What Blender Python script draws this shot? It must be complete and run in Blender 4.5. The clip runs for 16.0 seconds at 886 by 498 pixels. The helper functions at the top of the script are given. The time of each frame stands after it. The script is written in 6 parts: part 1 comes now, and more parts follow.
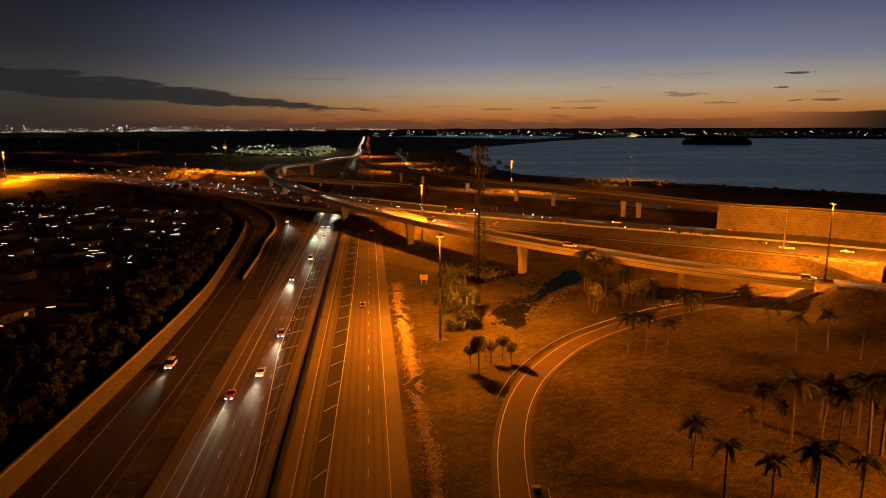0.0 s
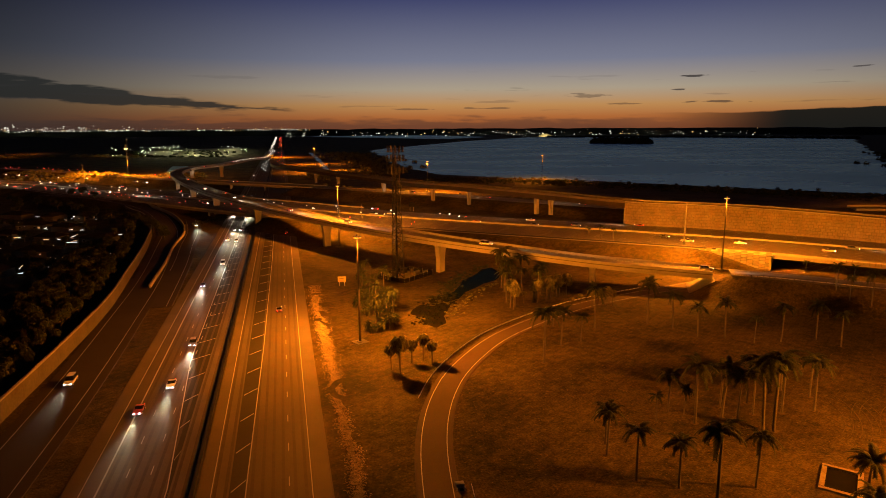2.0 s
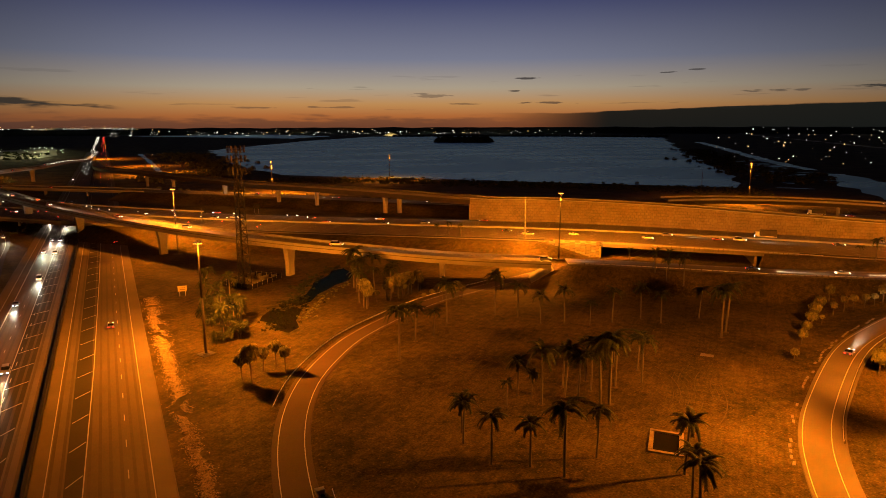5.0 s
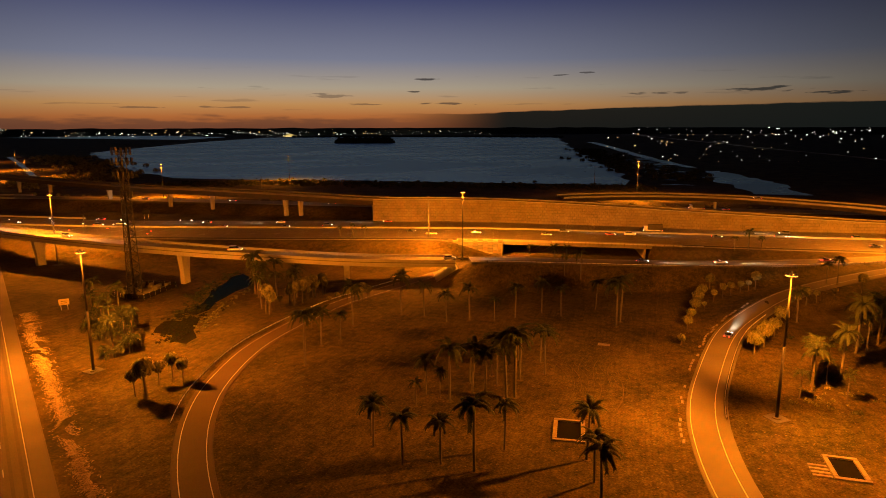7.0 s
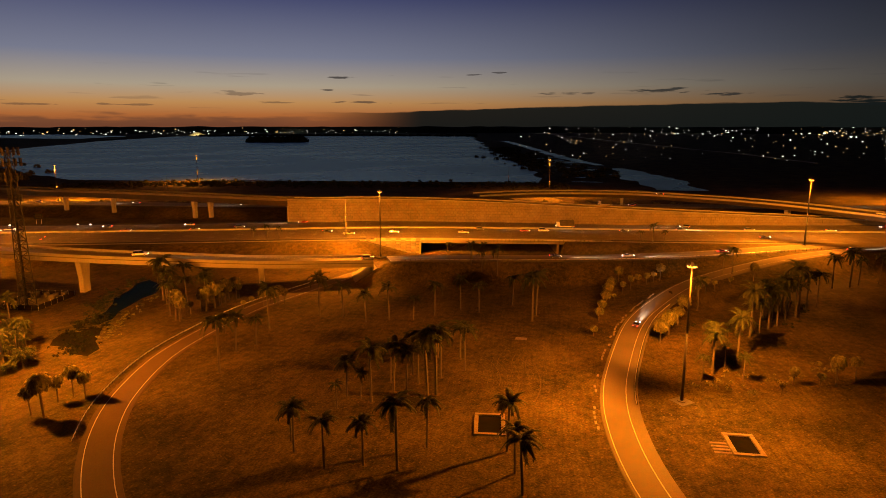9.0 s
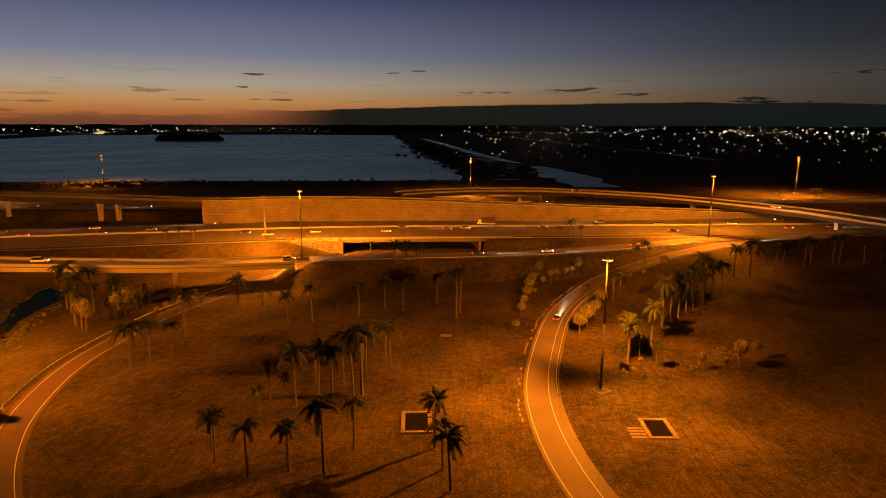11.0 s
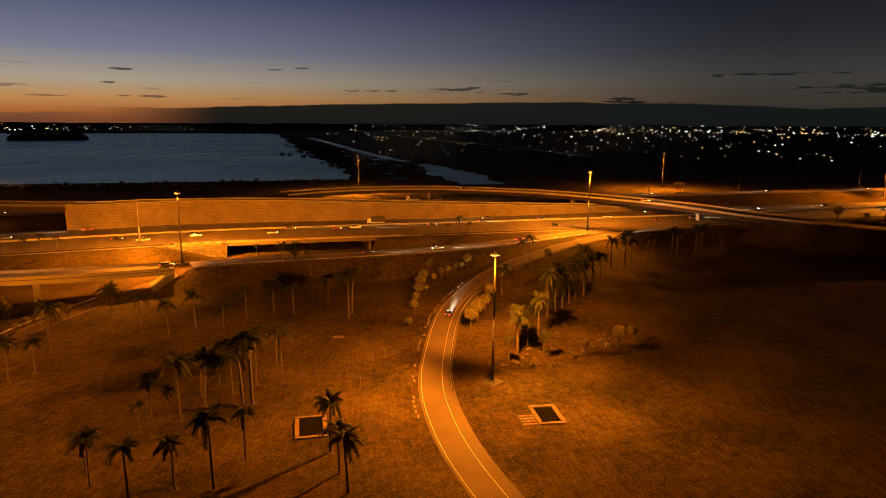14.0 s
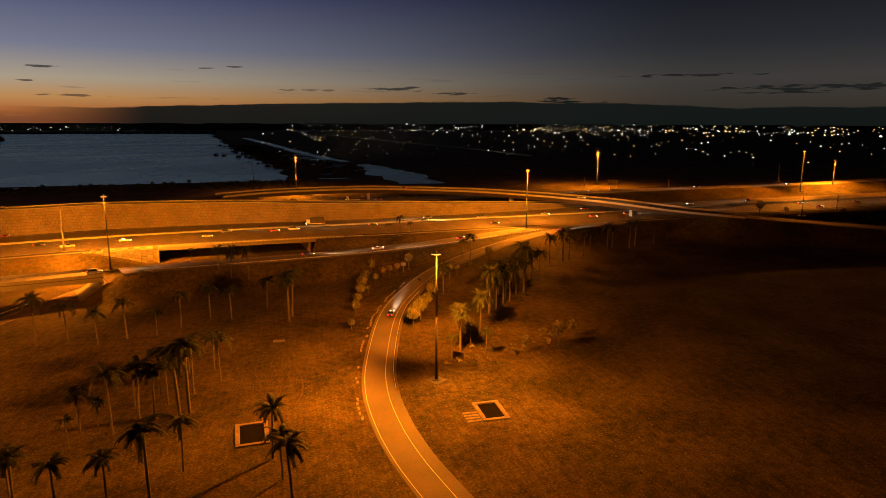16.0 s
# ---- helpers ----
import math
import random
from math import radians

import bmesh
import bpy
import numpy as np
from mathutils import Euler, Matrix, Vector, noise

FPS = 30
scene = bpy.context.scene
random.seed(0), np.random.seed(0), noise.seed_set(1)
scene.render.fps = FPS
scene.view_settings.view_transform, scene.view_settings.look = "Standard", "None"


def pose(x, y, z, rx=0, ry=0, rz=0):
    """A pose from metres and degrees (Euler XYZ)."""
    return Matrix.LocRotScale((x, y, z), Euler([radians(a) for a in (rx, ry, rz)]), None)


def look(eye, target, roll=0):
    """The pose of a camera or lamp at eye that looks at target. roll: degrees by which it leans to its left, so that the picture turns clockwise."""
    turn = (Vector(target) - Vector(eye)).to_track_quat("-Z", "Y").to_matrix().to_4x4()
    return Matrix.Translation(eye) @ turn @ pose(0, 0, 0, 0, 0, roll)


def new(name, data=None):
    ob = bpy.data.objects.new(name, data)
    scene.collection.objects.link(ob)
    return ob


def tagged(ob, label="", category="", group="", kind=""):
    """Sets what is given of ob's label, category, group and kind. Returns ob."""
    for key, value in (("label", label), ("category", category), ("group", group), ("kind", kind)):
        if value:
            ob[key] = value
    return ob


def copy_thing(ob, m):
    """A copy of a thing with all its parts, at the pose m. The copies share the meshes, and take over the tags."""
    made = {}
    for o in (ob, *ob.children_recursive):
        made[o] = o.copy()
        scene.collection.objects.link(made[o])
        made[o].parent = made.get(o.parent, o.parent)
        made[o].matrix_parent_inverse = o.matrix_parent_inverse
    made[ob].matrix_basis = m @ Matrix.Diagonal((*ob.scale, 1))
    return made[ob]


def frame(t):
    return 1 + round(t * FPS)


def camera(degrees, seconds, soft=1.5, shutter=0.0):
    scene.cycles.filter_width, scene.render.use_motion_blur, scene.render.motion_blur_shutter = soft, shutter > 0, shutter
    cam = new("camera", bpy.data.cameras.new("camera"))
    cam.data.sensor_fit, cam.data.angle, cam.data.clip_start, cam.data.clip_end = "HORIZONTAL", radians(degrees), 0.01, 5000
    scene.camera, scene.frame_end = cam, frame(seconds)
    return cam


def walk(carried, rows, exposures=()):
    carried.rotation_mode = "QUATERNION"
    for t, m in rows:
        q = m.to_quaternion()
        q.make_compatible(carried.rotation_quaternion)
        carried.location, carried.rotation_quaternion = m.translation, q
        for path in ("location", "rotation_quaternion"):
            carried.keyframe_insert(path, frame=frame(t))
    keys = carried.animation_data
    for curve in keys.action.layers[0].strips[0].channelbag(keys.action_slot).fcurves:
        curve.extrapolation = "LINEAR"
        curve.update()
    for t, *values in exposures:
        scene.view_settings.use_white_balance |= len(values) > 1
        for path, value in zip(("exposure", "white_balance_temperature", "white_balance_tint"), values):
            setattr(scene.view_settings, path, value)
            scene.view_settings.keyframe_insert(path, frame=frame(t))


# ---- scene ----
cam = camera(69.97, 16.0, soft=0.85)
PATH = [
    (0.0, pose(0, 0, 59, 79.07, 0.25, 0.00)),
    (0.5, pose(0, 0, 59, 79.06, 0.24, -1.49)),
    (1.0, pose(0, 0, 59, 79.05, 0.22, -3.42)),
    (1.5, pose(0, 0, 59, 79.06, 0.26, -5.46)),
    (2.0, pose(0, 0, 59, 79.04, 0.27, -7.55)),
    (2.5, pose(0, 0, 59, 79.03, 0.23, -9.83)),
    (3.0, pose(0, 0, 59, 79.01, 0.23, -11.96)),
    (3.5, pose(0, 0, 59, 79.00, 0.27, -14.11)),
    (4.0, pose(0, 0, 59, 78.97, 0.19, -16.51)),
    (6.5, pose(0, 0, 59, 78.94, 0.20, -27.85)),
    (7.0, pose(0, 0, 59, 78.96, 0.14, -29.99)),
    (7.5, pose(0, 0, 59, 78.94, 0.10, -31.94)),
    (8.0, pose(0, 0, 59, 78.93, 0.04, -33.81)),
    (8.5, pose(0, 0, 59, 78.90, 0.02, -35.74)),
    (9.0, pose(0, 0, 59, 78.86, -0.01, -37.50)),
    (11.5, pose(0, 0, 59, 78.70, -0.18, -46.33)),
    (12.0, pose(0, 0, 59, 78.66, -0.19, -48.15)),
    (12.5, pose(0, 0, 59, 78.64, -0.25, -50.02)),
    (13.0, pose(0, 0, 59, 78.62, -0.28, -51.63)),
    (13.5, pose(0, 0, 59, 78.61, -0.30, -53.12)),
    (14.0, pose(0, 0, 59, 78.65, -0.30, -54.59)),
    (14.5, pose(0, 0, 59, 78.62, -0.32, -55.91)),
    (15.0, pose(0, 0, 59, 78.65, -0.33, -57.34)),
    (15.5, pose(0, 0, 59, 78.65, -0.30, -58.71)),
    (16.0, pose(0, 0, 59, 78.63, -0.19, -60.04)),
]
walk(cam, PATH)

# ---- sky: dusk, with a dark cloud bank ----
SUNSET = 13.0  # degrees clockwise from +y


def make_world():
    world = bpy.data.worlds.new("dusk")
    scene.world = world
    world.use_nodes = True
    nt = world.node_tree
    nt.nodes.clear()
    out = nt.nodes.new("ShaderNodeOutputWorld")
    bg = nt.nodes.new("ShaderNodeBackground")
    nt.links.new(bg.outputs[0], out.inputs[0])
    tc = nt.nodes.new("ShaderNodeTexCoord")
    sep = nt.nodes.new("ShaderNodeSeparateXYZ")
    nt.links.new(tc.outputs["Generated"], sep.inputs[0])

    def math_node(op, a, b=None, c=None, clamp=False):
        n = nt.nodes.new("ShaderNodeMath")
        n.operation, n.use_clamp = op, clamp
        for i, v in enumerate((a, b, c)):
            if v is None:
                continue
            if isinstance(v, (int, float)):
                n.inputs[i].default_value = v
            else:
                nt.links.new(v, n.inputs[i])
        return n.outputs[0]

    def smooth(v, a, b):
        n = nt.nodes.new("ShaderNodeMapRange")
        n.interpolation_type = "SMOOTHSTEP"
        nt.links.new(v, n.inputs[0])
        n.inputs[1].default_value, n.inputs[2].default_value = a, b
        return n.outputs[0]

    def ramp(v, stops):
        n = nt.nodes.new("ShaderNodeValToRGB")
        nt.links.new(v, n.inputs[0])
        els = n.color_ramp.elements
        while len(els) < len(stops):
            els.new(0.5)
        for e, (p, c) in zip(els, stops):
            e.position, e.color = p, (*c, 1)
        return n.outputs[0]

    def mix(f, a, b):
        n = nt.nodes.new("ShaderNodeMix")
        n.data_type = "RGBA"
        if isinstance(f, (int, float)):
            n.inputs[0].default_value = f
        else:
            nt.links.new(f, n.inputs[0])
        for i, v in ((6, a), (7, b)):
            if isinstance(v, tuple):
                n.inputs[i].default_value = (*v, 1)
            else:
                nt.links.new(v, n.inputs[i])
        return n.outputs[2]

    el = math_node("MULTIPLY", math_node("ARCSINE", sep.outputs[2]), 57.2958)
    az = math_node("MULTIPLY", math_node("ARCTAN2", sep.outputs[0], sep.outputs[1]), 57.2958)
    e01 = math_node("DIVIDE", el, 40.0, clamp=True)
    glow = ramp(e01, ((0.0, (0.30, 0.085, 0.026)), (0.02, (0.42, 0.135, 0.036)), (0.045, (0.50, 0.25, 0.085)),
                      (0.08, (0.40, 0.33, 0.24)), (0.14, (0.185, 0.195, 0.265)), (0.27, (0.046, 0.054, 0.140)),
                      (0.5, (0.008, 0.0095, 0.024)), (1.0, (0.002, 0.0025, 0.007))))
    dull = ramp(e01, ((0.0, (0.026, 0.022, 0.019)), (0.04, (0.040, 0.033, 0.026)), (0.09, (0.046, 0.042, 0.039)),
                      (0.16, (0.021, 0.023, 0.028)), (0.28, (0.006, 0.0075, 0.0125)), (1.0, (0.001, 0.0013, 0.003))))
    off = math_node("SUBTRACT", az, SUNSET)
    off = math_node("MAXIMUM", off, math_node("MULTIPLY", off, -1.5))
    sky = mix(smooth(off, 8.0, 70.0), glow, dull)
    # clouds: ragged edges from stretched noise over azimuth and elevation
    vec = nt.nodes.new("ShaderNodeCombineXYZ")
    nt.links.new(math_node("MULTIPLY", az, 0.22), vec.inputs[0])
    nt.links.new(math_node("MULTIPLY", el, 1.6), vec.inputs[1])
    noi = nt.nodes.new("ShaderNodeTexNoise")
    noi.inputs["Scale"].default_value, noi.inputs["Detail"].default_value = 1.0, 6.0
    nt.links.new(vec.outputs[0], noi.inputs["Vector"])
    n = math_node("SUBTRACT", noi.outputs[0], 0.5)
    # bank along the horizon, right of the glow
    top = math_node("ADD", math_node("MULTIPLY", smooth(az, 30.0, 54.0), 0.62), math_node("MULTIPLY", n, 0.5))
    top = math_node("SUBTRACT", top, math_node("MULTIPLY", smooth(az, 72.0, 86.0), 0.5))
    top = math_node("ADD", top, 1.08)
    bank = smooth(math_node("SUBTRACT", top, el), -0.03, 0.09)
    bank = math_node("MULTIPLY", bank, smooth(az, 24.0, 36.0))
    sky = mix(math_node("MULTIPLY", bank, 0.98), sky, (0.0066, 0.0095, 0.0086))
    # low smoke-grey haze under the glow
    low = math_node("MULTIPLY", smooth(math_node("SUBTRACT", math_node("ADD", 0.75, math_node("MULTIPLY", n, 2.4)), el), -0.1, 0.5), 0.55)
    low = math_node("MULTIPLY", low, math_node("SUBTRACT", 1.0, smooth(az, 20.0, 34.0)))
    sky = mix(low, sky, (0.045, 0.03, 0.026))
    # wedge of cloud to the left of the glow
    wid = math_node("DIVIDE", math_node("SUBTRACT", -4.5, az), 30.0)
    mid = math_node("ADD", 1.25, math_node("MULTIPLY", wid, 2.35))
    thick = math_node("MULTIPLY", math_node("POWER", math_node("MAXIMUM", wid, 0.0), 0.7), 1.2)
    thick = math_node("ADD", thick, math_node("MULTIPLY", n, 1.7))
    wedge = smooth(math_node("SUBTRACT", thick, math_node("ABSOLUTE", math_node("SUBTRACT", el, mid))), 0.05, 0.3)
    wedge = math_node("MULTIPLY", wedge, smooth(wid, 0.0, 0.08))
    sky = mix(math_node("MULTIPLY", wedge, 0.9), sky, (0.018, 0.02, 0.02))
    # thin streaks
    vec2 = nt.nodes.new("ShaderNodeCombineXYZ")
    nt.links.new(math_node("MULTIPLY", az, 0.16), vec2.inputs[0])
    nt.links.new(math_node("MULTIPLY", el, 2.6), vec2.inputs[1])
    vec2.inputs[2].default_value = 4.7
    noi2 = nt.nodes.new("ShaderNodeTexNoise")
    noi2.inputs["Scale"].default_value, noi2.inputs["Detail"].default_value = 1.0, 4.0
    nt.links.new(vec2.outputs[0], noi2.inputs["Vector"])
    band = math_node("MULTIPLY", smooth(el, 0.8, 1.6), math_node("SUBTRACT", 1.0, smooth(el, 3.2, 5.2)))
    streak = math_node("MULTIPLY", smooth(noi2.outputs[0], 0.63, 0.70), band)
    sky = mix(math_node("MULTIPLY", streak, 0.25), sky, (0.035, 0.032, 0.034))
    # single ragged shreds of cloud: azimuth, elevation, half width, half height, density
    fine = nt.nodes.new("ShaderNodeTexNoise")
    fine.inputs["Scale"].default_value, fine.inputs["Detail"].default_value = 2.6, 7.0
    nt.links.new(vec.outputs[0], fine.inputs["Vector"])
    rag = math_node("MULTIPLY", math_node("SUBTRACT", fine.outputs[0], 0.5), 7.0)
    for a, e, w, h, dense in ((28.8, 3.95, 1.3, 0.11, 0.85), (27.4, 2.9, 0.7, 0.1, 0.8), (19.9, 2.55, 2.3, 0.22, 0.45), (34.2, 4.15, 1.2, 0.07, 0.4),
                              (40.3, 4.25, 0.8, 0.07, 0.7), (42.3, 4.4, 0.6, 0.07, 0.7), (48.4, 2.6, 3.4, 0.1, 0.6), (56.4, 2.78, 3.6, 0.2, 0.85), (60.8, 2.4, 2.2, 0.14, 0.85),
                              (80.6, 3.8, 6.0, 0.13, 0.8), (90.0, 2.65, 8.0, 0.36, 0.85), (4.6, 1.5, 3.4, 0.11, 0.5), (11.2, 1.55, 2.6, 0.1, 0.5), (22.6, 1.84, 1.8, 0.1, 0.5),
                              (30.3, 1.9, 3.0, 0.12, 0.7), (69.9, 1.75, 1.5, 0.4, 0.95), (71.9, 1.6, 2.2, 0.3, 0.95)):
        u, v = math_node("DIVIDE", math_node("SUBTRACT", az, a), w), math_node("DIVIDE", math_node("SUBTRACT", el, e), h)
        r2 = math_node("ADD", math_node("MULTIPLY", u, u), math_node("MULTIPLY", v, v))
        shred = smooth(math_node("SUBTRACT", math_node("ADD", 0.7, rag), r2), 0.0, 0.8)
        dark = (0.036, 0.03, 0.03) if a < 50 else (0.02, 0.021, 0.021) if a < 66 else (0.008, 0.0105, 0.01)
        sky = mix(math_node("MULTIPLY", shred, dense), sky, dark)
    nt.links.new(sky, bg.inputs[0])
    bg.inputs[1].default_value = 1.0


make_world()
SODIUM = (1.0, 0.252, 0.007)
MAST_POWER = 920000.0


# ---- materials ----
def mat(name, col, col2=None, rough=0.85, scale=0.25, fine=3.0, bump=0.0, bump_scale=6.0, metal=0.0, contrast=0.5, island=0.0, fleck=None):
    """Two scales of noise between two colours, and fine relief, in metres of the world."""
    m = bpy.data.materials.new(name)
    m.use_nodes = True
    nt = m.node_tree
    b = nt.nodes["Principled BSDF"]
    col2 = col2 or tuple(c * 0.6 for c in col)
    geo = nt.nodes.new("ShaderNodeNewGeometry")
    noises = []
    for s, det in ((scale, 5.0), (fine, 3.0)):
        t = nt.nodes.new("ShaderNodeTexNoise")
        t.inputs["Scale"].default_value, t.inputs["Detail"].default_value = s, det
        nt.links.new(geo.outputs["Position"], t.inputs["Vector"])
        noises.append(t.outputs[0])
    add = nt.nodes.new("ShaderNodeMath")
    add.operation = "ADD"
    nt.links.new(noises[0], add.inputs[0])
    nt.links.new(noises[1], add.inputs[1])
    rng = nt.nodes.new("ShaderNodeMapRange")
    rng.inputs[1].default_value, rng.inputs[2].default_value = 1.0 - contrast * 0.6, 1.0 + contrast * 0.6
    nt.links.new(add.outputs[0], rng.inputs[0])
    mx = nt.nodes.new("ShaderNodeMix")
    mx.data_type = "RGBA"
    mx.inputs[6].default_value, mx.inputs[7].default_value = (*col2, 1), (*col, 1)
    nt.links.new(rng.outputs[0], mx.inputs[0])
    colour = mx.outputs[2]
    if fleck:
        (fc, fs, lo) = fleck
        t = nt.nodes.new("ShaderNodeTexNoise")
        t.inputs["Scale"].default_value, t.inputs["Detail"].default_value = fs, 6.0
        nt.links.new(geo.outputs["Position"], t.inputs["Vector"])
        r2 = nt.nodes.new("ShaderNodeMapRange")
        r2.inputs[1].default_value, r2.inputs[2].default_value = lo, lo + 0.12
        nt.links.new(t.outputs[0], r2.inputs[0])
        m2 = nt.nodes.new("ShaderNodeMix")
        m2.data_type = "RGBA"
        nt.links.new(r2.outputs[0], m2.inputs[0])
        nt.links.new(colour, m2.inputs[6])
        m2.inputs[7].default_value = (*fc, 1)
        colour = m2.outputs[2]
    if island:
        rnd = nt.nodes.new("ShaderNodeMapRange")
        rnd.inputs[3].default_value, rnd.inputs[4].default_value = 1 - island, 1 + island
        nt.links.new(geo.outputs["Random Per Island"], rnd.inputs[0])
        hsv = nt.nodes.new("ShaderNodeHueSaturation")
        nt.links.new(rnd.outputs[0], hsv.inputs["Value"])
        nt.links.new(colour, hsv.inputs["Color"])
        colour = hsv.outputs[0]
    nt.links.new(colour, b.inputs["Base Color"])
    b.inputs["Roughness"].default_value, b.inputs["Metallic"].default_value = rough, metal
    b.inputs["Specular IOR Level"].default_value = 0.08 if rough > 0.55 else 0.4
    if bump:
        t = nt.nodes.new("ShaderNodeTexNoise")
        t.inputs["Scale"].default_value, t.inputs["Detail"].default_value = bump_scale, 6.0
        nt.links.new(geo.outputs["Position"], t.inputs["Vector"])
        bp = nt.nodes.new("ShaderNodeBump")
        bp.inputs["Strength"].default_value, bp.inputs["Distance"].default_value = 1.0, bump
        nt.links.new(t.outputs[0], bp.inputs["Height"])
        nt.links.new(bp.outputs[0], b.inputs["Normal"])
    return m


def glow(name, col, strength):
    m = bpy.data.materials.new(name)
    m.use_nodes = True
    b = m.node_tree.nodes["Principled BSDF"]
    b.inputs["Base Color"].default_value = (*[min(1, c * 0.8) for c in col], 1)
    b.inputs["Emission Color"].default_value, b.inputs["Emission Strength"].default_value = (*col, 1), strength
    m.cycles.emission_sampling = "NONE"
    return m


def water(name, col, rough, wave, wave_scale, mirror, tint):
    """Dark water below a rippled, tinted mirror of the sky."""
    m = mat(name, col, tuple(c * 0.7 for c in col), rough=rough, scale=0.01, fine=0.05, bump=wave, bump_scale=wave_scale)
    b = m.node_tree.nodes["Principled BSDF"]
    b.inputs["Specular IOR Level"].default_value = 0.0
    nt = m.node_tree
    geo = nt.nodes.new("ShaderNodeNewGeometry")
    mp = nt.nodes.new("ShaderNodeMapping")
    mp.inputs["Rotation"].default_value = (0, 0, 0.6)
    mp.inputs["Scale"].default_value = (1.0, 2.0, 1.0)
    nt.links.new(geo.outputs["Position"], mp.inputs[0])
    streak = nt.nodes.new("ShaderNodeTexNoise")
    streak.inputs["Scale"].default_value, streak.inputs["Detail"].default_value = 0.004, 6.0
    nt.links.new(mp.outputs[0], streak.inputs["Vector"])
    rng = nt.nodes.new("ShaderNodeMapRange")
    rng.inputs[1].default_value, rng.inputs[2].default_value = 0.35, 0.65
    rng.inputs[3].default_value, rng.inputs[4].default_value = rough * 0.92, rough * 1.12
    nt.links.new(streak.outputs[0], rng.inputs[0])
    gloss, mx = nt.nodes.new("ShaderNodeBsdfGlossy"), nt.nodes.new("ShaderNodeMixShader")
    gloss.inputs["Color"].default_value, mx.inputs[0].default_value = (*tint, 1), mirror
    nt.links.new(rng.outputs[0], gloss.inputs["Roughness"])
    nt.links.new(b.inputs["Normal"].links[0].from_socket, gloss.inputs["Normal"])
    nt.links.new(b.outputs[0], mx.inputs[1])
    nt.links.new(gloss.outputs[0], mx.inputs[2])
    nt.links.new(mx.outputs[0], nt.nodes["Material Output"].inputs["Surface"])
    return m


def leafy(m, share):
    """Lets part of the light through thin leaves."""
    nt = m.node_tree
    b = nt.nodes["Principled BSDF"]
    tr, mx = nt.nodes.new("ShaderNodeBsdfTranslucent"), nt.nodes.new("ShaderNodeMixShader")
    nt.links.new(b.inputs["Base Color"].links[0].from_socket, tr.inputs["Color"])
    mx.inputs[0].default_value = share
    nt.links.new(b.outputs[0], mx.inputs[1])
    nt.links.new(tr.outputs[0], mx.inputs[2])
    nt.links.new(mx.outputs[0], nt.nodes["Material Output"].inputs["Surface"])
    return m


def mown(m, turn, low, high):
    """Streaks left by mowing, drawn out along one heading, with tufts between them."""
    nt = m.node_tree
    b = nt.nodes["Principled BSDF"]
    geo, mp = nt.nodes.new("ShaderNodeNewGeometry"), nt.nodes.new("ShaderNodeMapping")
    mp.vector_type = "TEXTURE"
    mp.inputs["Rotation"].default_value, mp.inputs["Scale"].default_value = (0, 0, turn), (9.0, 0.8, 1.0)
    nt.links.new(geo.outputs["Position"], mp.inputs[0])
    src = b.inputs["Base Color"].links[0].from_socket
    for vector, scale, detail, lo, hi in ((mp.outputs[0], 1.0, 4.0, low, high), (geo.outputs["Position"], 2.2, 7.0, 0.62, 1.36), (geo.outputs["Position"], 0.03, 3.0, 0.74, 1.2)):
        t = nt.nodes.new("ShaderNodeTexNoise")
        t.inputs["Scale"].default_value, t.inputs["Detail"].default_value = scale, detail
        nt.links.new(vector, t.inputs["Vector"])
        r, h = nt.nodes.new("ShaderNodeMapRange"), nt.nodes.new("ShaderNodeHueSaturation")
        r.inputs[1].default_value, r.inputs[2].default_value, r.inputs[3].default_value, r.inputs[4].default_value = 0.34, 0.66, lo, hi
        nt.links.new(t.outputs[0], r.inputs[0])
        nt.links.new(r.outputs[0], h.inputs["Value"])
        nt.links.new(src, h.inputs["Color"])
        src = h.outputs[0]
    nt.links.new(src, b.inputs["Base Color"])
    return m


GRASS = mat("grass", (0.0608, 0.0448, 0.0141), (0.0192, 0.0166, 0.00576), rough=0.95, scale=0.06, fine=0.5, bump=0.14, bump_scale=2.4, contrast=0.4,
            fleck=((0.0768, 0.0563, 0.0192), 1.7, 0.58))
mown(GRASS, 0.75, 0.82, 1.16)
ASPHALT = mat("asphalt", (0.0973, 0.0781, 0.0614), (0.0563, 0.0454, 0.0358), rough=0.8, scale=0.06, fine=5.0, bump=0.01, bump_scale=25, contrast=0.6)
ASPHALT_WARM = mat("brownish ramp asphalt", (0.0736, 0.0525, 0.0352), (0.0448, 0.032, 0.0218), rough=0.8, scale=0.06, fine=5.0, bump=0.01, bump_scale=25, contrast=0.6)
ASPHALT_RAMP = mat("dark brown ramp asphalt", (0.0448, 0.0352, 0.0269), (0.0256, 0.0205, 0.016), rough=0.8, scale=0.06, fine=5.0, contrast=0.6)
ASPHALT_DARK = mat("dark asphalt", (0.0352, 0.0333, 0.0307), (0.0192, 0.0186, 0.0173), rough=0.8, scale=0.06, fine=5.0, contrast=0.6)
WEAR = mat("wheel-track asphalt", (0.064, 0.0512, 0.0403), (0.0422, 0.0339, 0.0269), rough=0.7, scale=0.05, fine=1.2, contrast=0.5)
PALE = mat("worn pale asphalt", (0.112, 0.0947, 0.0768), (0.0691, 0.0589, 0.048), rough=0.85, scale=0.09, fine=6.0, bump=0.01, bump_scale=25, contrast=0.6)
CONCRETE = mat("concrete", (0.259, 0.245, 0.223), (0.151, 0.144, 0.13), rough=0.85, scale=0.12, fine=2.0, bump=0.02, bump_scale=5, contrast=0.7)
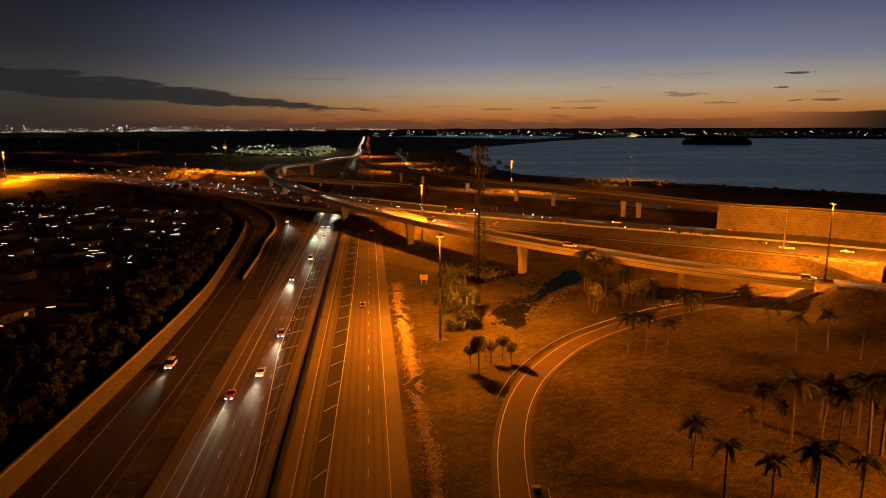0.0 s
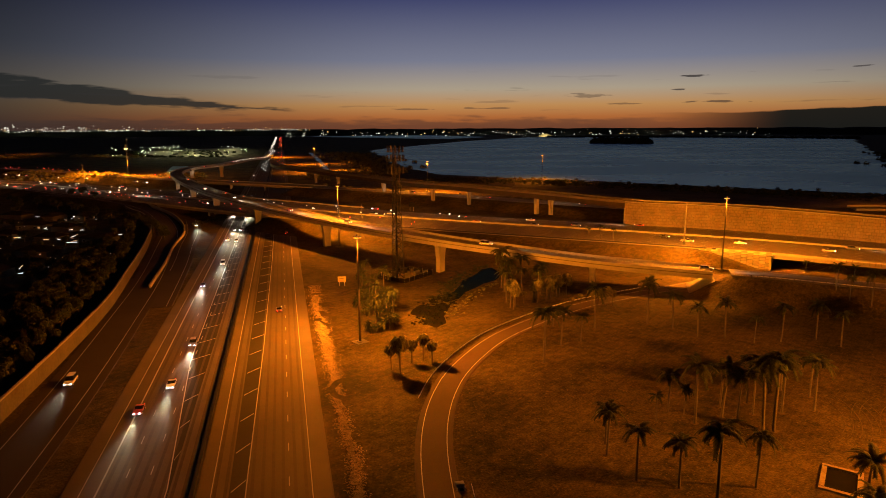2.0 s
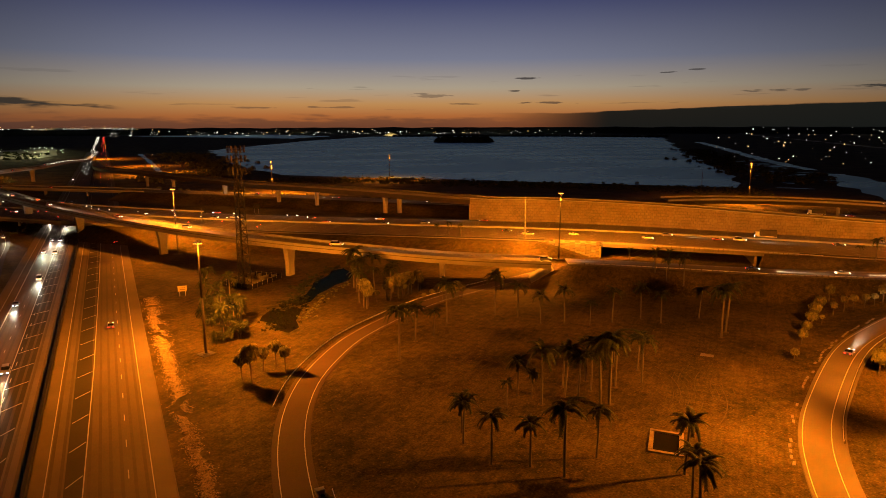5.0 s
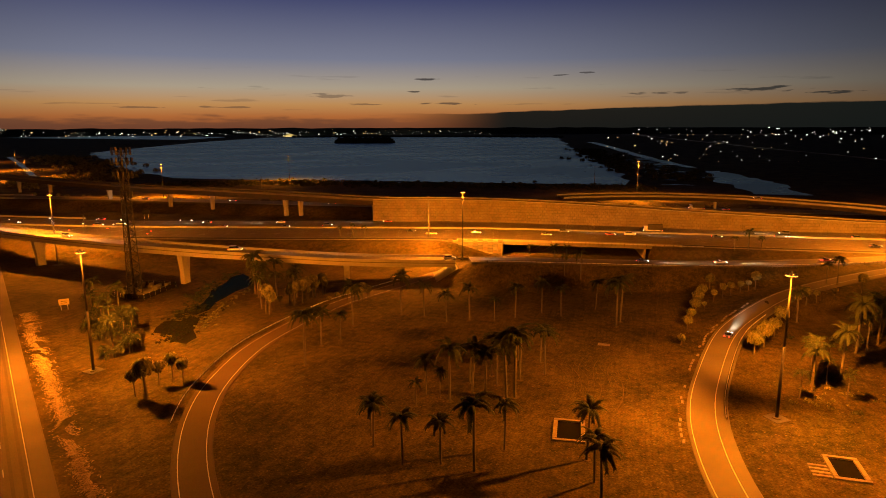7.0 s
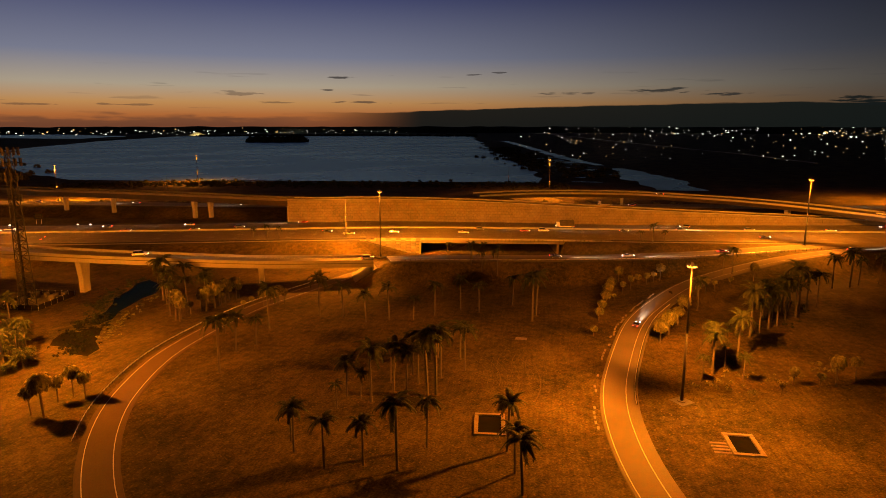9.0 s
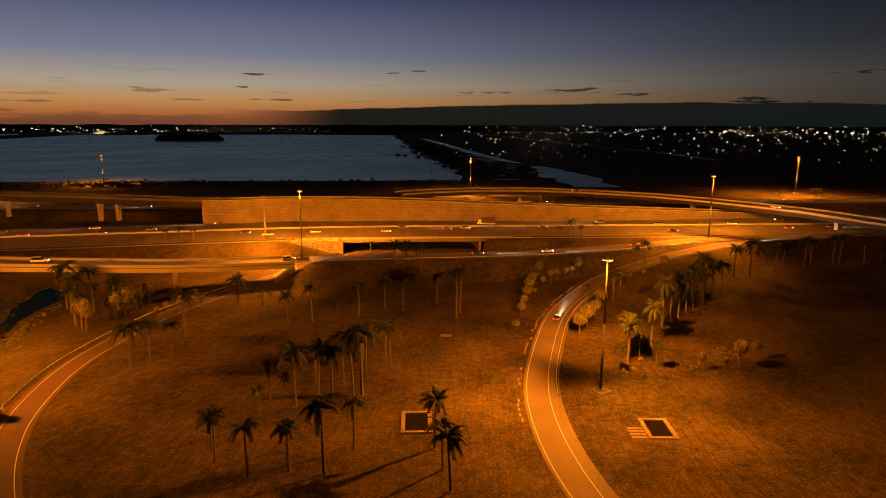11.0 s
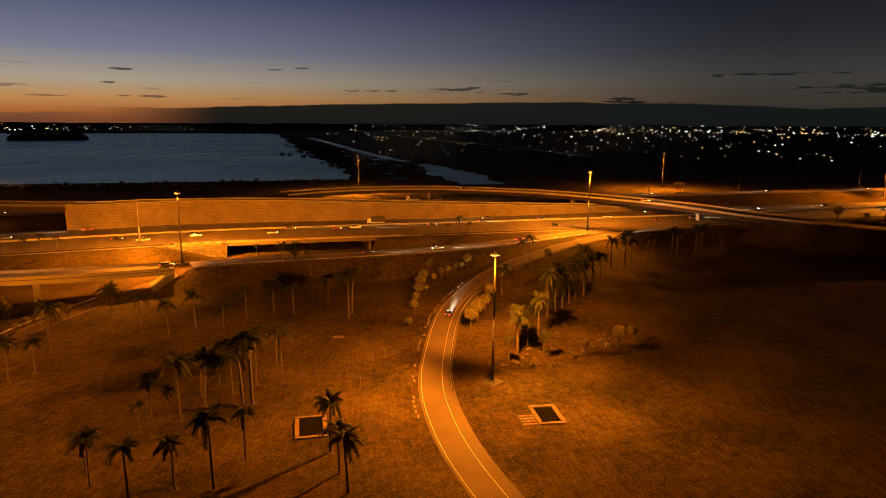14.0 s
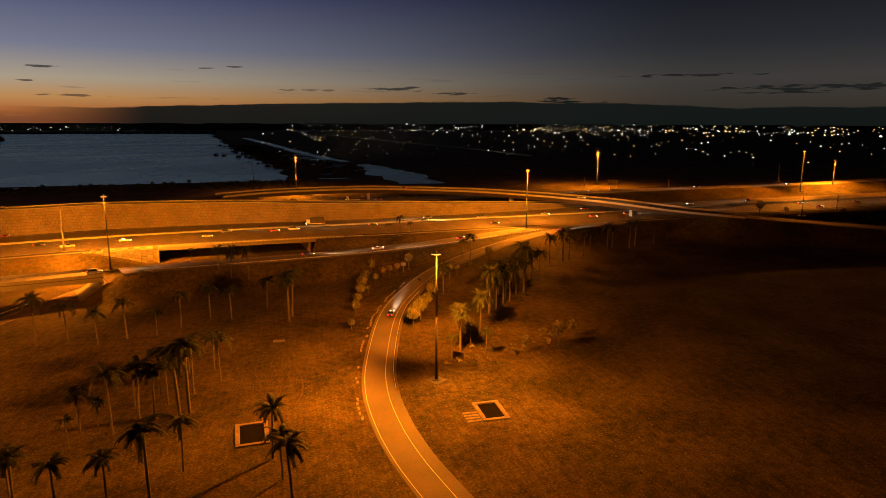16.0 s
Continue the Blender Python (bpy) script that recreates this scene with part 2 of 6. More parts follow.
BEAM = mat("weathered girder concrete", (0.173, 0.163, 0.147), (0.096, 0.0896, 0.08), rough=0.9, scale=0.1, fine=1.4, contrast=0.7)
SHED = mat("stained yard concrete", (0.102, 0.096, 0.0832), (0.0576, 0.0538, 0.0474), rough=0.9, scale=0.4, fine=3.0, contrast=0.7)
PAINT = mat("worn road paint", (0.432, 0.41, 0.367), (0.202, 0.187, 0.166), rough=0.6, scale=0.6, fine=9.0, contrast=0.8)
WEATHERED = mat("weathered dark concrete", (0.128, 0.118, 0.102), (0.0768, 0.0704, 0.0608), rough=0.9, scale=0.15, fine=1.5, contrast=0.7)
# shade on girder sides turned from the lamps, put into the colour
GIRDER_SHADE = mat("girder sides darkened as in shade", (0.03, 0.024, 0.02), (0.016, 0.013, 0.011), rough=0.7, scale=0.2, fine=2.0)
RUBBER = mat("black median screen", (0.012, 0.012, 0.012), (0.006, 0.006, 0.006), rough=0.7)
STEEL = mat("galvanised steel", (0.55, 0.55, 0.54), (0.35, 0.35, 0.34), rough=0.45, metal=0.7, scale=0.8, fine=8)
DARK_STEEL = mat("dull dark steel", (0.03, 0.029, 0.028), (0.015, 0.015, 0.014), rough=0.6, metal=0.4)
TRUNK = mat("grey palm trunk", (0.096, 0.0832, 0.064), (0.048, 0.0416, 0.032), rough=0.9, scale=1.5, fine=6, contrast=0.7)
SHAFT = mat("green crownshaft", (0.064, 0.096, 0.032), (0.0384, 0.0576, 0.0192), rough=0.6, scale=2)
FROND = mat("palm frond", (0.044, 0.05, 0.018), (0.018, 0.023, 0.008), rough=0.6, scale=0.6, fine=5, island=0.4)
# lit copy of the foliage: brighter colour for plants under the lamps
LEAF = mat("broad leaves brightened as lit", (0.15, 0.14, 0.05), (0.06, 0.06, 0.021), rough=0.7, scale=0.5, fine=4, island=0.4)
SOIL = mat("turned sandy soil", (0.0768, 0.0563, 0.023), (0.032, 0.0237, 0.0096), rough=0.95, scale=0.3, fine=2)
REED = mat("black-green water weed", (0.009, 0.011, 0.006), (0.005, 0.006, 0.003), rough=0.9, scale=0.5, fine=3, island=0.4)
BAREMAST = mat("galvanised bare mast", (0.12, 0.114, 0.105), (0.08, 0.075, 0.07), rough=0.7, scale=0.5, fine=4)
NOISEWALL = mat("stained noise-wall concrete", (0.096, 0.0883, 0.0755), (0.0544, 0.0499, 0.0422), rough=0.9, scale=0.15, fine=1.5, contrast=0.7)
FANLEAF = mat("fan palm leaves", (0.17, 0.155, 0.055), (0.085, 0.08, 0.028), rough=0.7, scale=0.5, fine=4, island=0.4)
# unlit copy of the foliage, its lack of light put into the colour
LEAF_SHADE = mat("foliage darkened as unlit", (0.0256, 0.032, 0.0128), (0.0115, 0.0141, 0.00576), rough=0.8, scale=0.3, fine=2, island=0.4)
for leaves in (FROND, LEAF, FANLEAF):
    leafy(leaves, 0.3)
DRY = mat("dry straw litter", (0.42, 0.31, 0.17), (0.2, 0.15, 0.075), rough=0.9, scale=0.5, fine=4, island=0.4)
HIGHWAY = mat("pale highway concrete", (0.16, 0.144, 0.12), (0.0896, 0.0806, 0.0672), rough=0.85, scale=0.05, fine=4.0, bump=0.01, bump_scale=20, contrast=0.6)
LAKE = water("lake water", (0.004, 0.012, 0.016), 0.27, 0.9, 0.05, 0.5, (0.6, 0.88, 0.88))
POND = water("pond water", (0.003, 0.007, 0.006), 0.22, 0.02, 0.8, 0.05, (0.35, 1.0, 0.75))
# flat black: painted shade inside pits and inlet, and the weedy pond end
PIT = mat("black of pit shade and pond end", (0.004, 0.004, 0.004), (0.002, 0.002, 0.002), rough=1.0)
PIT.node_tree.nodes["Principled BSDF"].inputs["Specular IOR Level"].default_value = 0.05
SIGNFACE = mat("faded yellow sign sheeting", (0.42, 0.34, 0.14), (0.3, 0.24, 0.1), rough=0.5, scale=0.6, fine=5)
MASTPAINT = mat("weathered mast steel", (0.055, 0.052, 0.048), (0.034, 0.032, 0.029), rough=0.6, scale=0.5, fine=4)
SAND = mat("sandy rim concrete", (0.173, 0.141, 0.0992), (0.096, 0.0781, 0.0544), rough=0.9, scale=0.4, fine=3)
TYRE = mat("tyre rubber", (0.02, 0.02, 0.02), rough=0.8)
GLASS = mat("dark car glass", (0.012, 0.014, 0.016), (0.008, 0.009, 0.01), rough=0.08)
ROOF = mat("shingle roof", (0.0166, 0.0141, 0.0122), (0.00832, 0.00704, 0.0064), rough=0.9, scale=0.4, fine=4)
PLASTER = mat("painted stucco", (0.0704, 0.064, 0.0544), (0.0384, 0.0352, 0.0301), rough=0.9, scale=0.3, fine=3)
LENS = glow("sodium lamp lens", (1.0, 0.46, 0.11), 7.0)
HEAD = glow("headlight lens", (1.0, 0.97, 0.9), 14.0)
TAIL = glow("tail light lens", (1.0, 0.03, 0.015), 9.0)
WARM = glow("warm lit window", (1.0, 0.55, 0.2), 0.4)


def wall_panels(name, col, col2, w, h):
    """Precast wall panels in a staggered pattern, with sunk joints."""
    m = mat(name, col, col2, rough=0.9, scale=0.15, fine=1.6, contrast=0.7)
    nt = m.node_tree
    b = nt.nodes["Principled BSDF"]
    geo = nt.nodes.new("ShaderNodeNewGeometry")
    sep = nt.nodes.new("ShaderNodeSeparateXYZ")
    nt.links.new(geo.outputs["Position"], sep.inputs[0])
    run = nt.nodes.new("ShaderNodeMath")
    run.operation = "MULTIPLY_ADD"
    nt.links.new(sep.outputs[1], run.inputs[0])
    run.inputs[1].default_value = -0.62
    mul = nt.nodes.new("ShaderNodeMath")
    mul.operation, mul.inputs[1].default_value = "MULTIPLY", 0.78
    nt.links.new(sep.outputs[0], mul.inputs[0])
    nt.links.new(mul.outputs[0], run.inputs[2])
    com = nt.nodes.new("ShaderNodeCombineXYZ")
    nt.links.new(run.outputs[0], com.inputs[0])
    nt.links.new(sep.outputs[2], com.inputs[1])
    br = nt.nodes.new("ShaderNodeTexBrick")
    nt.links.new(com.outputs[0], br.inputs["Vector"])
    br.inputs["Scale"].default_value = 1.0
    br.inputs["Brick Width"].default_value, br.inputs["Row Height"].default_value = w, h
    br.inputs["Mortar Size"].default_value = 0.1
    br.inputs["Color1"].default_value, br.inputs["Color2"].default_value = (1, 1, 1, 1), (0.84, 0.84, 0.84, 1)
    br.inputs["Mortar"].default_value = (0.66, 0.66, 0.66, 1)
    src = b.inputs["Base Color"].links[0].from_socket
    mx = nt.nodes.new("ShaderNodeMix")
    mx.data_type, mx.blend_type = "RGBA", "MULTIPLY"
    mx.inputs[0].default_value = 1.0
    nt.links.new(src, mx.inputs[6])
    nt.links.new(br.outputs["Color"], mx.inputs[7])
    nt.links.new(mx.outputs[2], b.inputs["Base Color"])
    bp = nt.nodes.new("ShaderNodeBump")
    bp.inputs["Distance"].default_value = 0.05
    bp.invert = True
    nt.links.new(br.outputs["Fac"], bp.inputs["Height"])
    nt.links.new(bp.outputs[0], b.inputs["Normal"])
    return m


PANELS = wall_panels("precast wall panels", (0.192, 0.16, 0.102), (0.096, 0.08, 0.0512), 2.0, 1.5)


# ---- mesh helpers ----
def mesh_of(name, verts, faces, material=None, smooth=False):
    me = bpy.data.meshes.new(name)
    me.from_pydata([tuple(v) for v in verts], [], faces)
    if material:
        me.materials.append(material)
    if smooth:
        me.polygons.foreach_set("use_smooth", [True] * len(me.polygons))
    me.update()
    return me


class Shape:
    """Collects boxes, tubes and strips into one mesh."""

    def __init__(self):
        self.v, self.f = [], []

    def put(self, verts, faces):
        o = len(self.v)
        self.v += [tuple(v) for v in verts]
        self.f += [tuple(i + o for i in q) for q in faces]
        return self

    def box(self, x0, y0, z0, x1, y1, z1, taper=0.0):
        t = taper
        return self.put([(x0, y0, z0), (x1, y0, z0), (x1, y1, z0), (x0, y1, z0),
                         (x0 + t, y0 + t, z1), (x1 - t, y0 + t, z1), (x1 - t, y1 - t, z1), (x0 + t, y1 - t, z1)],
                        [(0, 3, 2, 1), (4, 5, 6, 7), (0, 1, 5, 4), (1, 2, 6, 5), (2, 3, 7, 6), (3, 0, 4, 7)])

    def tube(self, a, b, ra, rb, n=8):
        a, b = Vector(a), Vector(b)
        q = (b - a).to_track_quat("Z", "Y")
        vs = []
        for p, r in ((a, ra), (b, rb)):
            vs += [p + q @ Vector((r * math.cos(6.28319 * i / n), r * math.sin(6.28319 * i / n), 0)) for i in range(n)]
        fs = [(i, (i + 1) % n, n + (i + 1) % n, n + i) for i in range(n)]
        return self.put(vs, fs + [tuple(range(n))[::-1], tuple(range(n, 2 * n))])

    def sweep(self, path, profile, closed=True, caps=True):
        """profile: (offset to the right, height) pairs carried along the path."""
        n, rights = len(profile), right_of(path)
        vs = [(p[0] + r[0] * o, p[1] + r[1] * o, p[2] + h) for p, r in zip(path, rights) for o, h in profile]
        fs = []
        for k in range(len(path) - 1):
            for j in range(n if closed else n - 1):
                a, b = k * n + j, k * n + (j + 1) % n
                fs.append((a, b, b + n, a + n))
        if closed and caps:
            fs += [tuple(range(n)), tuple(range((len(path) - 1) * n, len(path) * n))[::-1]]
        return self.put(vs, fs)

    def ob(self, name, material, parent=None, label="", smooth=False):
        o = new(name, mesh_of(name, self.v, self.f, material, smooth))
        if parent is not None:
            o.parent = parent
        if label:
            tagged(o, label)
        return o


def right_of(path):
    out = []
    for i in range(len(path)):
        a, b = path[max(0, i - 1)], path[min(len(path) - 1, i + 1)]
        dx, dy = b[0] - a[0], b[1] - a[1]
        ln = math.hypot(dx, dy) or 1.0
        out.append((dy / ln, -dx / ln))
    return out


def curve(pts, step=6.0):
    """Smooth path through (x, y, z) points, sampled evenly in plan."""
    p = [Vector(q) for q in pts]
    p = [p[0] * 2 - p[1]] + p + [p[-1] * 2 - p[-2]]
    out = []
    for i in range(1, len(p) - 2):
        a, b, c, d = p[i - 1:i + 3]
        n = max(1, round((c - b).length / step))
        for k in range(n):
            t = k / n
            out.append(0.5 * (2 * b + (c - a) * t + (2 * a - 5 * b + 4 * c - d) * t * t + (3 * b - a - 3 * c + d) * t ** 3))
    out.append(p[-2])
    return [tuple(v) for v in out]


def shift(path, off, dz=0.0):
    return [(p[0] + r[0] * off, p[1] + r[1] * off, p[2] + dz) for p, r in zip(path, right_of(path))]


def lengths(path):
    s = [0.0]
    for a, b in zip(path, path[1:]):
        s.append(s[-1] + math.hypot(b[0] - a[0], b[1] - a[1]))
    return s


def spot_on(path, s, off=0.0):
    """Place and heading on a path at s metres, moved to the right."""
    ls = lengths(path)
    s = min(max(s, 0.0), ls[-1] - 0.01)
    i = max(k for k in range(len(ls) - 1) if ls[k] <= s)
    a, b = path[i], path[i + 1]
    t = (s - ls[i]) / max(1e-6, ls[i + 1] - ls[i])
    dx, dy = b[0] - a[0], b[1] - a[1]
    ln = math.hypot(dx, dy)
    return (a[0] + dx * t + dy / ln * off, a[1] + dy * t - dx / ln * off, a[2] + (b[2] - a[2]) * t), math.degrees(math.atan2(-dx, dy))


def part(name, shape, material, parent, label="", smooth=False):
    return shape.ob(name, material, parent, label, smooth)


def thing(name, x, y, z, label, category, group="", rz=0.0):
    e = new(name)
    e.matrix_basis = pose(x, y, z, 0, 0, rz)
    return tagged(e, label, category, group)


# ---- plan: centre lines of the roads, x right, y ahead, z up ----
UX, UY = -0.1149, 0.9934  # heading of the freeway


def fw(s, v, z=0.0):
    """A place on the freeway: s metres to the right of its zero line, v metres along it."""
    return (s * UY + v * UX, s * -UX + v * UY, z)


MAIN = curve([(-900, 1010, 6), (-482, 748, 6), (-305, 645, 6), (-216, 568, 6), (-138, 504, 6), (-17, 397, 6), (53, 348, 6), (160, 281, 6),
              (212, 241, 6), (268, 191, 6), (318, 147, 6), (372, 100, 6), (440, 46, 6), (520, -22, 6), (700, -170, 6), (1100, -480, 6)], 8)
COLLECT = curve([(-1000, 1330, 6), (-548, 985, 6), (-357, 838, 6), (-208, 706, 6), (-43, 584, 6), (60, 498, 6), (150, 415, 6), (240, 345, 6),
                 (339, 268, 6), (440, 180, 6), (545, 92, 6), (650, 0, 6), (780, -90, 6), (1200, -420, 6)], 8)
FLY1 = curve([(-204, 1606, 2), (-166, 1200, 5), (-162, 993, 12), (-163, 812, 15), (-180, 720, 16), (-175, 645, 16), (-145, 553, 16), (-105, 464, 15), (-60, 386, 14),
              (-7, 305, 13.5), (33, 257, 13), (60, 240, 11), (88, 226, 8.7), (119, 212, 7.3), (143, 201, 6.7), (168, 185, 6.2), (202, 161, 6), (244, 139, 6),
              (290, 121, 6), (345, 94, 6)], 6)
FLY2 = curve([(-150, 1150, 2), (-107, 875, 9), (-46, 693, 14), (34, 496, 17.5), (72, 440, 18), (112, 384, 18), (147, 331, 18), (186, 305, 18), (231, 266, 17),
              (288, 209, 14), (350, 160, 10.5), (420, 108, 6.6)], 6)
FLY3 = curve([(235, 340, 10), (266, 319, 13), (307, 299, 14), (351, 261, 14), (372, 206, 14), (376, 165, 14), (373, 112, 13.5), (366, 82, 13), (362, 58, 12), (364, 34, 11),
              (374, 4, 9), (385, -36, 7), (395, -120, 5)], 6)
LOOP_A = curve([(14, 40, 0), (11.5, 75, 0), (11.6, 98, 0), (13.5, 116, 0), (17.6, 132.5, 0), (24.3, 148, 0), (37, 167, 0), (53, 182, 0), (71, 195, 0), (85, 202, 0), (102, 209, 0),
                (124, 218, 0), (150, 227, 0), (180, 232, 0), (205, 246, 0)], 4)
LOOP_F = curve([(48, -2, 0), (66, 26, 0), (80, 47.5, 0), (87, 57.5, 0), (95.5, 67.5, 0), (107, 78.5, 0), (123, 90, 0), (154, 108, 0.5), (177, 116, 1.5), (202, 120.5, 3), (229, 119.5, 4.5),
                (262, 114, 6), (305, 104, 6), (345, 84, 6)], 4)
RAMP_L = curve([(-55, 30, 0), (-58, 60, 0), (-62.5, 105, 0), (-67.5, 150, 0), (-74.5, 200, 0), (-83.5, 258, 0), (-97, 325, 0), (-108, 374, 0.6), (-129, 428, 2.6), (-156, 472, 4.6),
                (-200, 515, 6), (-250, 550, 6)], 6)
NOISE_WALL = curve([(-67, 30, 0), (-69, 60, 0), (-71, 93, 0), (-74, 132, 0), (-77.5, 170, 0), (-83, 215, 0), (-91.5, 259, 0), (-104, 320, 0), (-117, 372, 0.4), (-126, 396, 1),
                    (-141, 434, 2.4), (-163, 467, 4.2)], 6)
FREEWAY = [fw(0, v) for v in range(20, 1700, 20)]
BRIDGE_FW = (-66.0, 10.0)  # the freeway's width under the crossing roads
UNDER = ((168.4, 236.5), (218.7, 198.4))  # the near corners of the underpass


def skip_fw(p):
    s = p[0] * UY - p[1] * UX
    return BRIDGE_FW[0] - 10 < s < BRIDGE_FW[1] + 12


def skip_under(p):
    """Inside the underpass: a slot that runs across the main road."""
    ax, ay = UNDER[0]
    dx, dy = UNDER[1][0] - ax, UNDER[1][1] - ay
    ln = math.hypot(dx, dy)
    t = ((p[0] - ax) * dx + (p[1] - ay) * dy) / ln
    w = ((p[0] - ax) * -dy + (p[1] - ay) * dx) / ln
    return 0.0 < t < ln and -14 < w < 56


# ---- ground: one sheet to the horizon, raised under the roads ----
def grow(a, b, step):
    """Even steps from a to b, then widening ones out to the rim."""
    mid = list(np.arange(a, b + 0.1, step))
    lo, hi, d1, d2 = [a], [b], step, step
    while lo[-1] > -4900:
        d1 = min(d1 * 1.13, 260)
        lo.append(max(lo[-1] - d1, -4900))
    while hi[-1] < 4900:
        d2 = min(d2 * 1.13, 260)
        hi.append(min(hi[-1] + d2, 4900))
    return np.array(lo[:0:-1] + mid + hi[1:])


GX, GY = grow(-250, 470, 3.0), grow(-60, 560, 3.0)


def raise_fill(H, X, Y, path, half, slope=2.0, keep=lambda p: True, drop=0.0):
    pts = np.array([p for p in path if keep(p)])
    if len(pts) == 0:
        return
    for p in pts:
        r = half + slope * max(p[2], 0.2) + 8
        i0, i1 = np.searchsorted(GX, p[0] - r), np.searchsorted(GX, p[0] + r)
        j0, j1 = np.searchsorted(GY, p[1] - r), np.searchsorted(GY, p[1] + r)
        if i1 <= i0 or j1 <= j0:
            continue
        d = np.hypot(X[j0:j1, i0:i1] - p[0], Y[j0:j1, i0:i1] - p[1])
        np.maximum(H[j0:j1, i0:i1], p[2] - drop - np.maximum(0, d - half) / slope, out=H[j0:j1, i0:i1])


def heights():
    X, Y = np.meshgrid(GX, GY)
    H = np.zeros_like(X)
    raise_fill(H, X, Y, MAIN, 36, keep=lambda p: not skip_fw(p), drop=0.25)
    raise_fill(H, X, Y, COLLECT, 15, keep=lambda p: not skip_fw(p), drop=0.25)
    raise_fill(H, X, Y, [p for p in FLY1 if p[0] > 134], 8, drop=0.25)
    raise_fill(H, X, Y, LOOP_F, 7, drop=0.25)
    raise_fill(H, X, Y, [p for p in RAMP_L if p[1] > 330], 8, drop=0.25, slope=1.6)
    raise_fill(H, X, Y, [p for p in FLY3 if p[1] < 40], 8, drop=0.3)
    raise_fill(H, X, Y, [p for p in FLY3 if p[1] > 312], 8, drop=0.3)
    # underpass slot with upright sides
    ax, ay = UNDER[0]
    dx, dy = UNDER[1][0] - ax, UNDER[1][1] - ay
    ln = math.hypot(dx, dy)
    t, w = ((X - ax) * dx + (Y - ay) * dy) / ln, ((X - ax) * -dy + (Y - ay) * dx) / ln
    H[(t > -3) & (t < ln + 3) & (w > -16) & (w < 52)] = 0.0
    side = (t > -30) & (t <= 1) & (w > -16) & (w < 4.5)
    H[side] = np.minimum(H[side], np.maximum(0, (-t[side] - 5) * 0.28))
    # the near loop keeps its level below the flyover's end
    for q in LOOP_A:
        if q[1] > 190:
            d = np.hypot(X - q[0], Y - q[1])
            near = d < 22
            H[near] = np.minimum(H[near], np.maximum(0, (d[near] - 6.0) * 0.75))
    # swale beside the freeway
    H -= 0.25 * np.exp(-(((X + 4) + (Y - 150) * 0.09) / 5.0) ** 2) * ((Y > 60) & (Y < 230))
    return H


HGT = heights()


def ground_z(x, y):
    i = min(max(int(np.searchsorted(GX, x)) - 1, 0), len(GX) - 2)
    j = min(max(int(np.searchsorted(GY, y)) - 1, 0), len(GY) - 2)
    u, v = (x - GX[i]) / (GX[i + 1] - GX[i]), (y - GY[j]) / (GY[j + 1] - GY[j])
    return float((HGT[j, i] * (1 - u) + HGT[j, i + 1] * u) * (1 - v) + (HGT[j + 1, i] * (1 - u) + HGT[j + 1, i + 1] * u) * v)


def make_ground():
    X, Y = np.meshgrid(GX, GY)
    verts = np.stack([X, Y, HGT], -1).reshape(-1, 3)
    nx, ny = len(GX), len(GY)
    a = (np.arange(ny - 1)[:, None] * nx + np.arange(nx - 1)[None]).ravel()
    faces = np.stack([a, a + 1, a + nx + 1, a + nx], 1)
    me = bpy.data.meshes.new("ground")
    me.from_pydata(verts.tolist(), [], faces.tolist())
    me.materials.append(GRASS)
    me.polygons.foreach_set("use_smooth", [True] * len(me.polygons))
    tagged(new("ground", me), "mown dry grass over flat land and road embankments", "ground", kind="structure")


make_ground()


# ---- roads ----
def slab(name, path, left, right, material, label, dz=0.12, thick=0.25, parent=None):
    s = Shape().sweep(path, [(left, dz), (right, dz), (right + 0.25, dz - thick), (left - 0.25, dz - thick)])
    o = s.ob(name, material, parent)
    if parent is None:
        tagged(o, label, "road", kind="structure")
    return o


def lines(shape, path, off, width=0.16, dz=0.135):
    shape.sweep(path, [(off - width / 2, dz), (off + width / 2, dz)], closed=False)


def dashes(shape, path, off, start=0.0, width=0.16, dz=0.135, long=3.05, cycle=12.2, end=None):
    total = lengths(path)[-1] if end is None else end
    s = start
    while s < total - long:
        a, _ = spot_on(path, s, off)
        b, _ = spot_on(path, s + long, off)
        shape.sweep([(a[0], a[1], a[2]), (b[0], b[1], b[2])], [(-width / 2, dz), (width / 2, dz)], closed=False)
        s += cycle


def clamp01(t):
    return min(1.0, max(0.0, t))


def buf_left(v):  # left edge line of the south-bound buffer
    return -21.3 - 4.2 * clamp01((v - 104) / 62) - 0.4 * clamp01((v - 170) / 100)


def buf_right(v):  # right edge line of the north-bound buffer
    return -8.6 + 1.1 * clamp01((v - 100) / 70) + 0.8 * clamp01((v - 170) / 120)


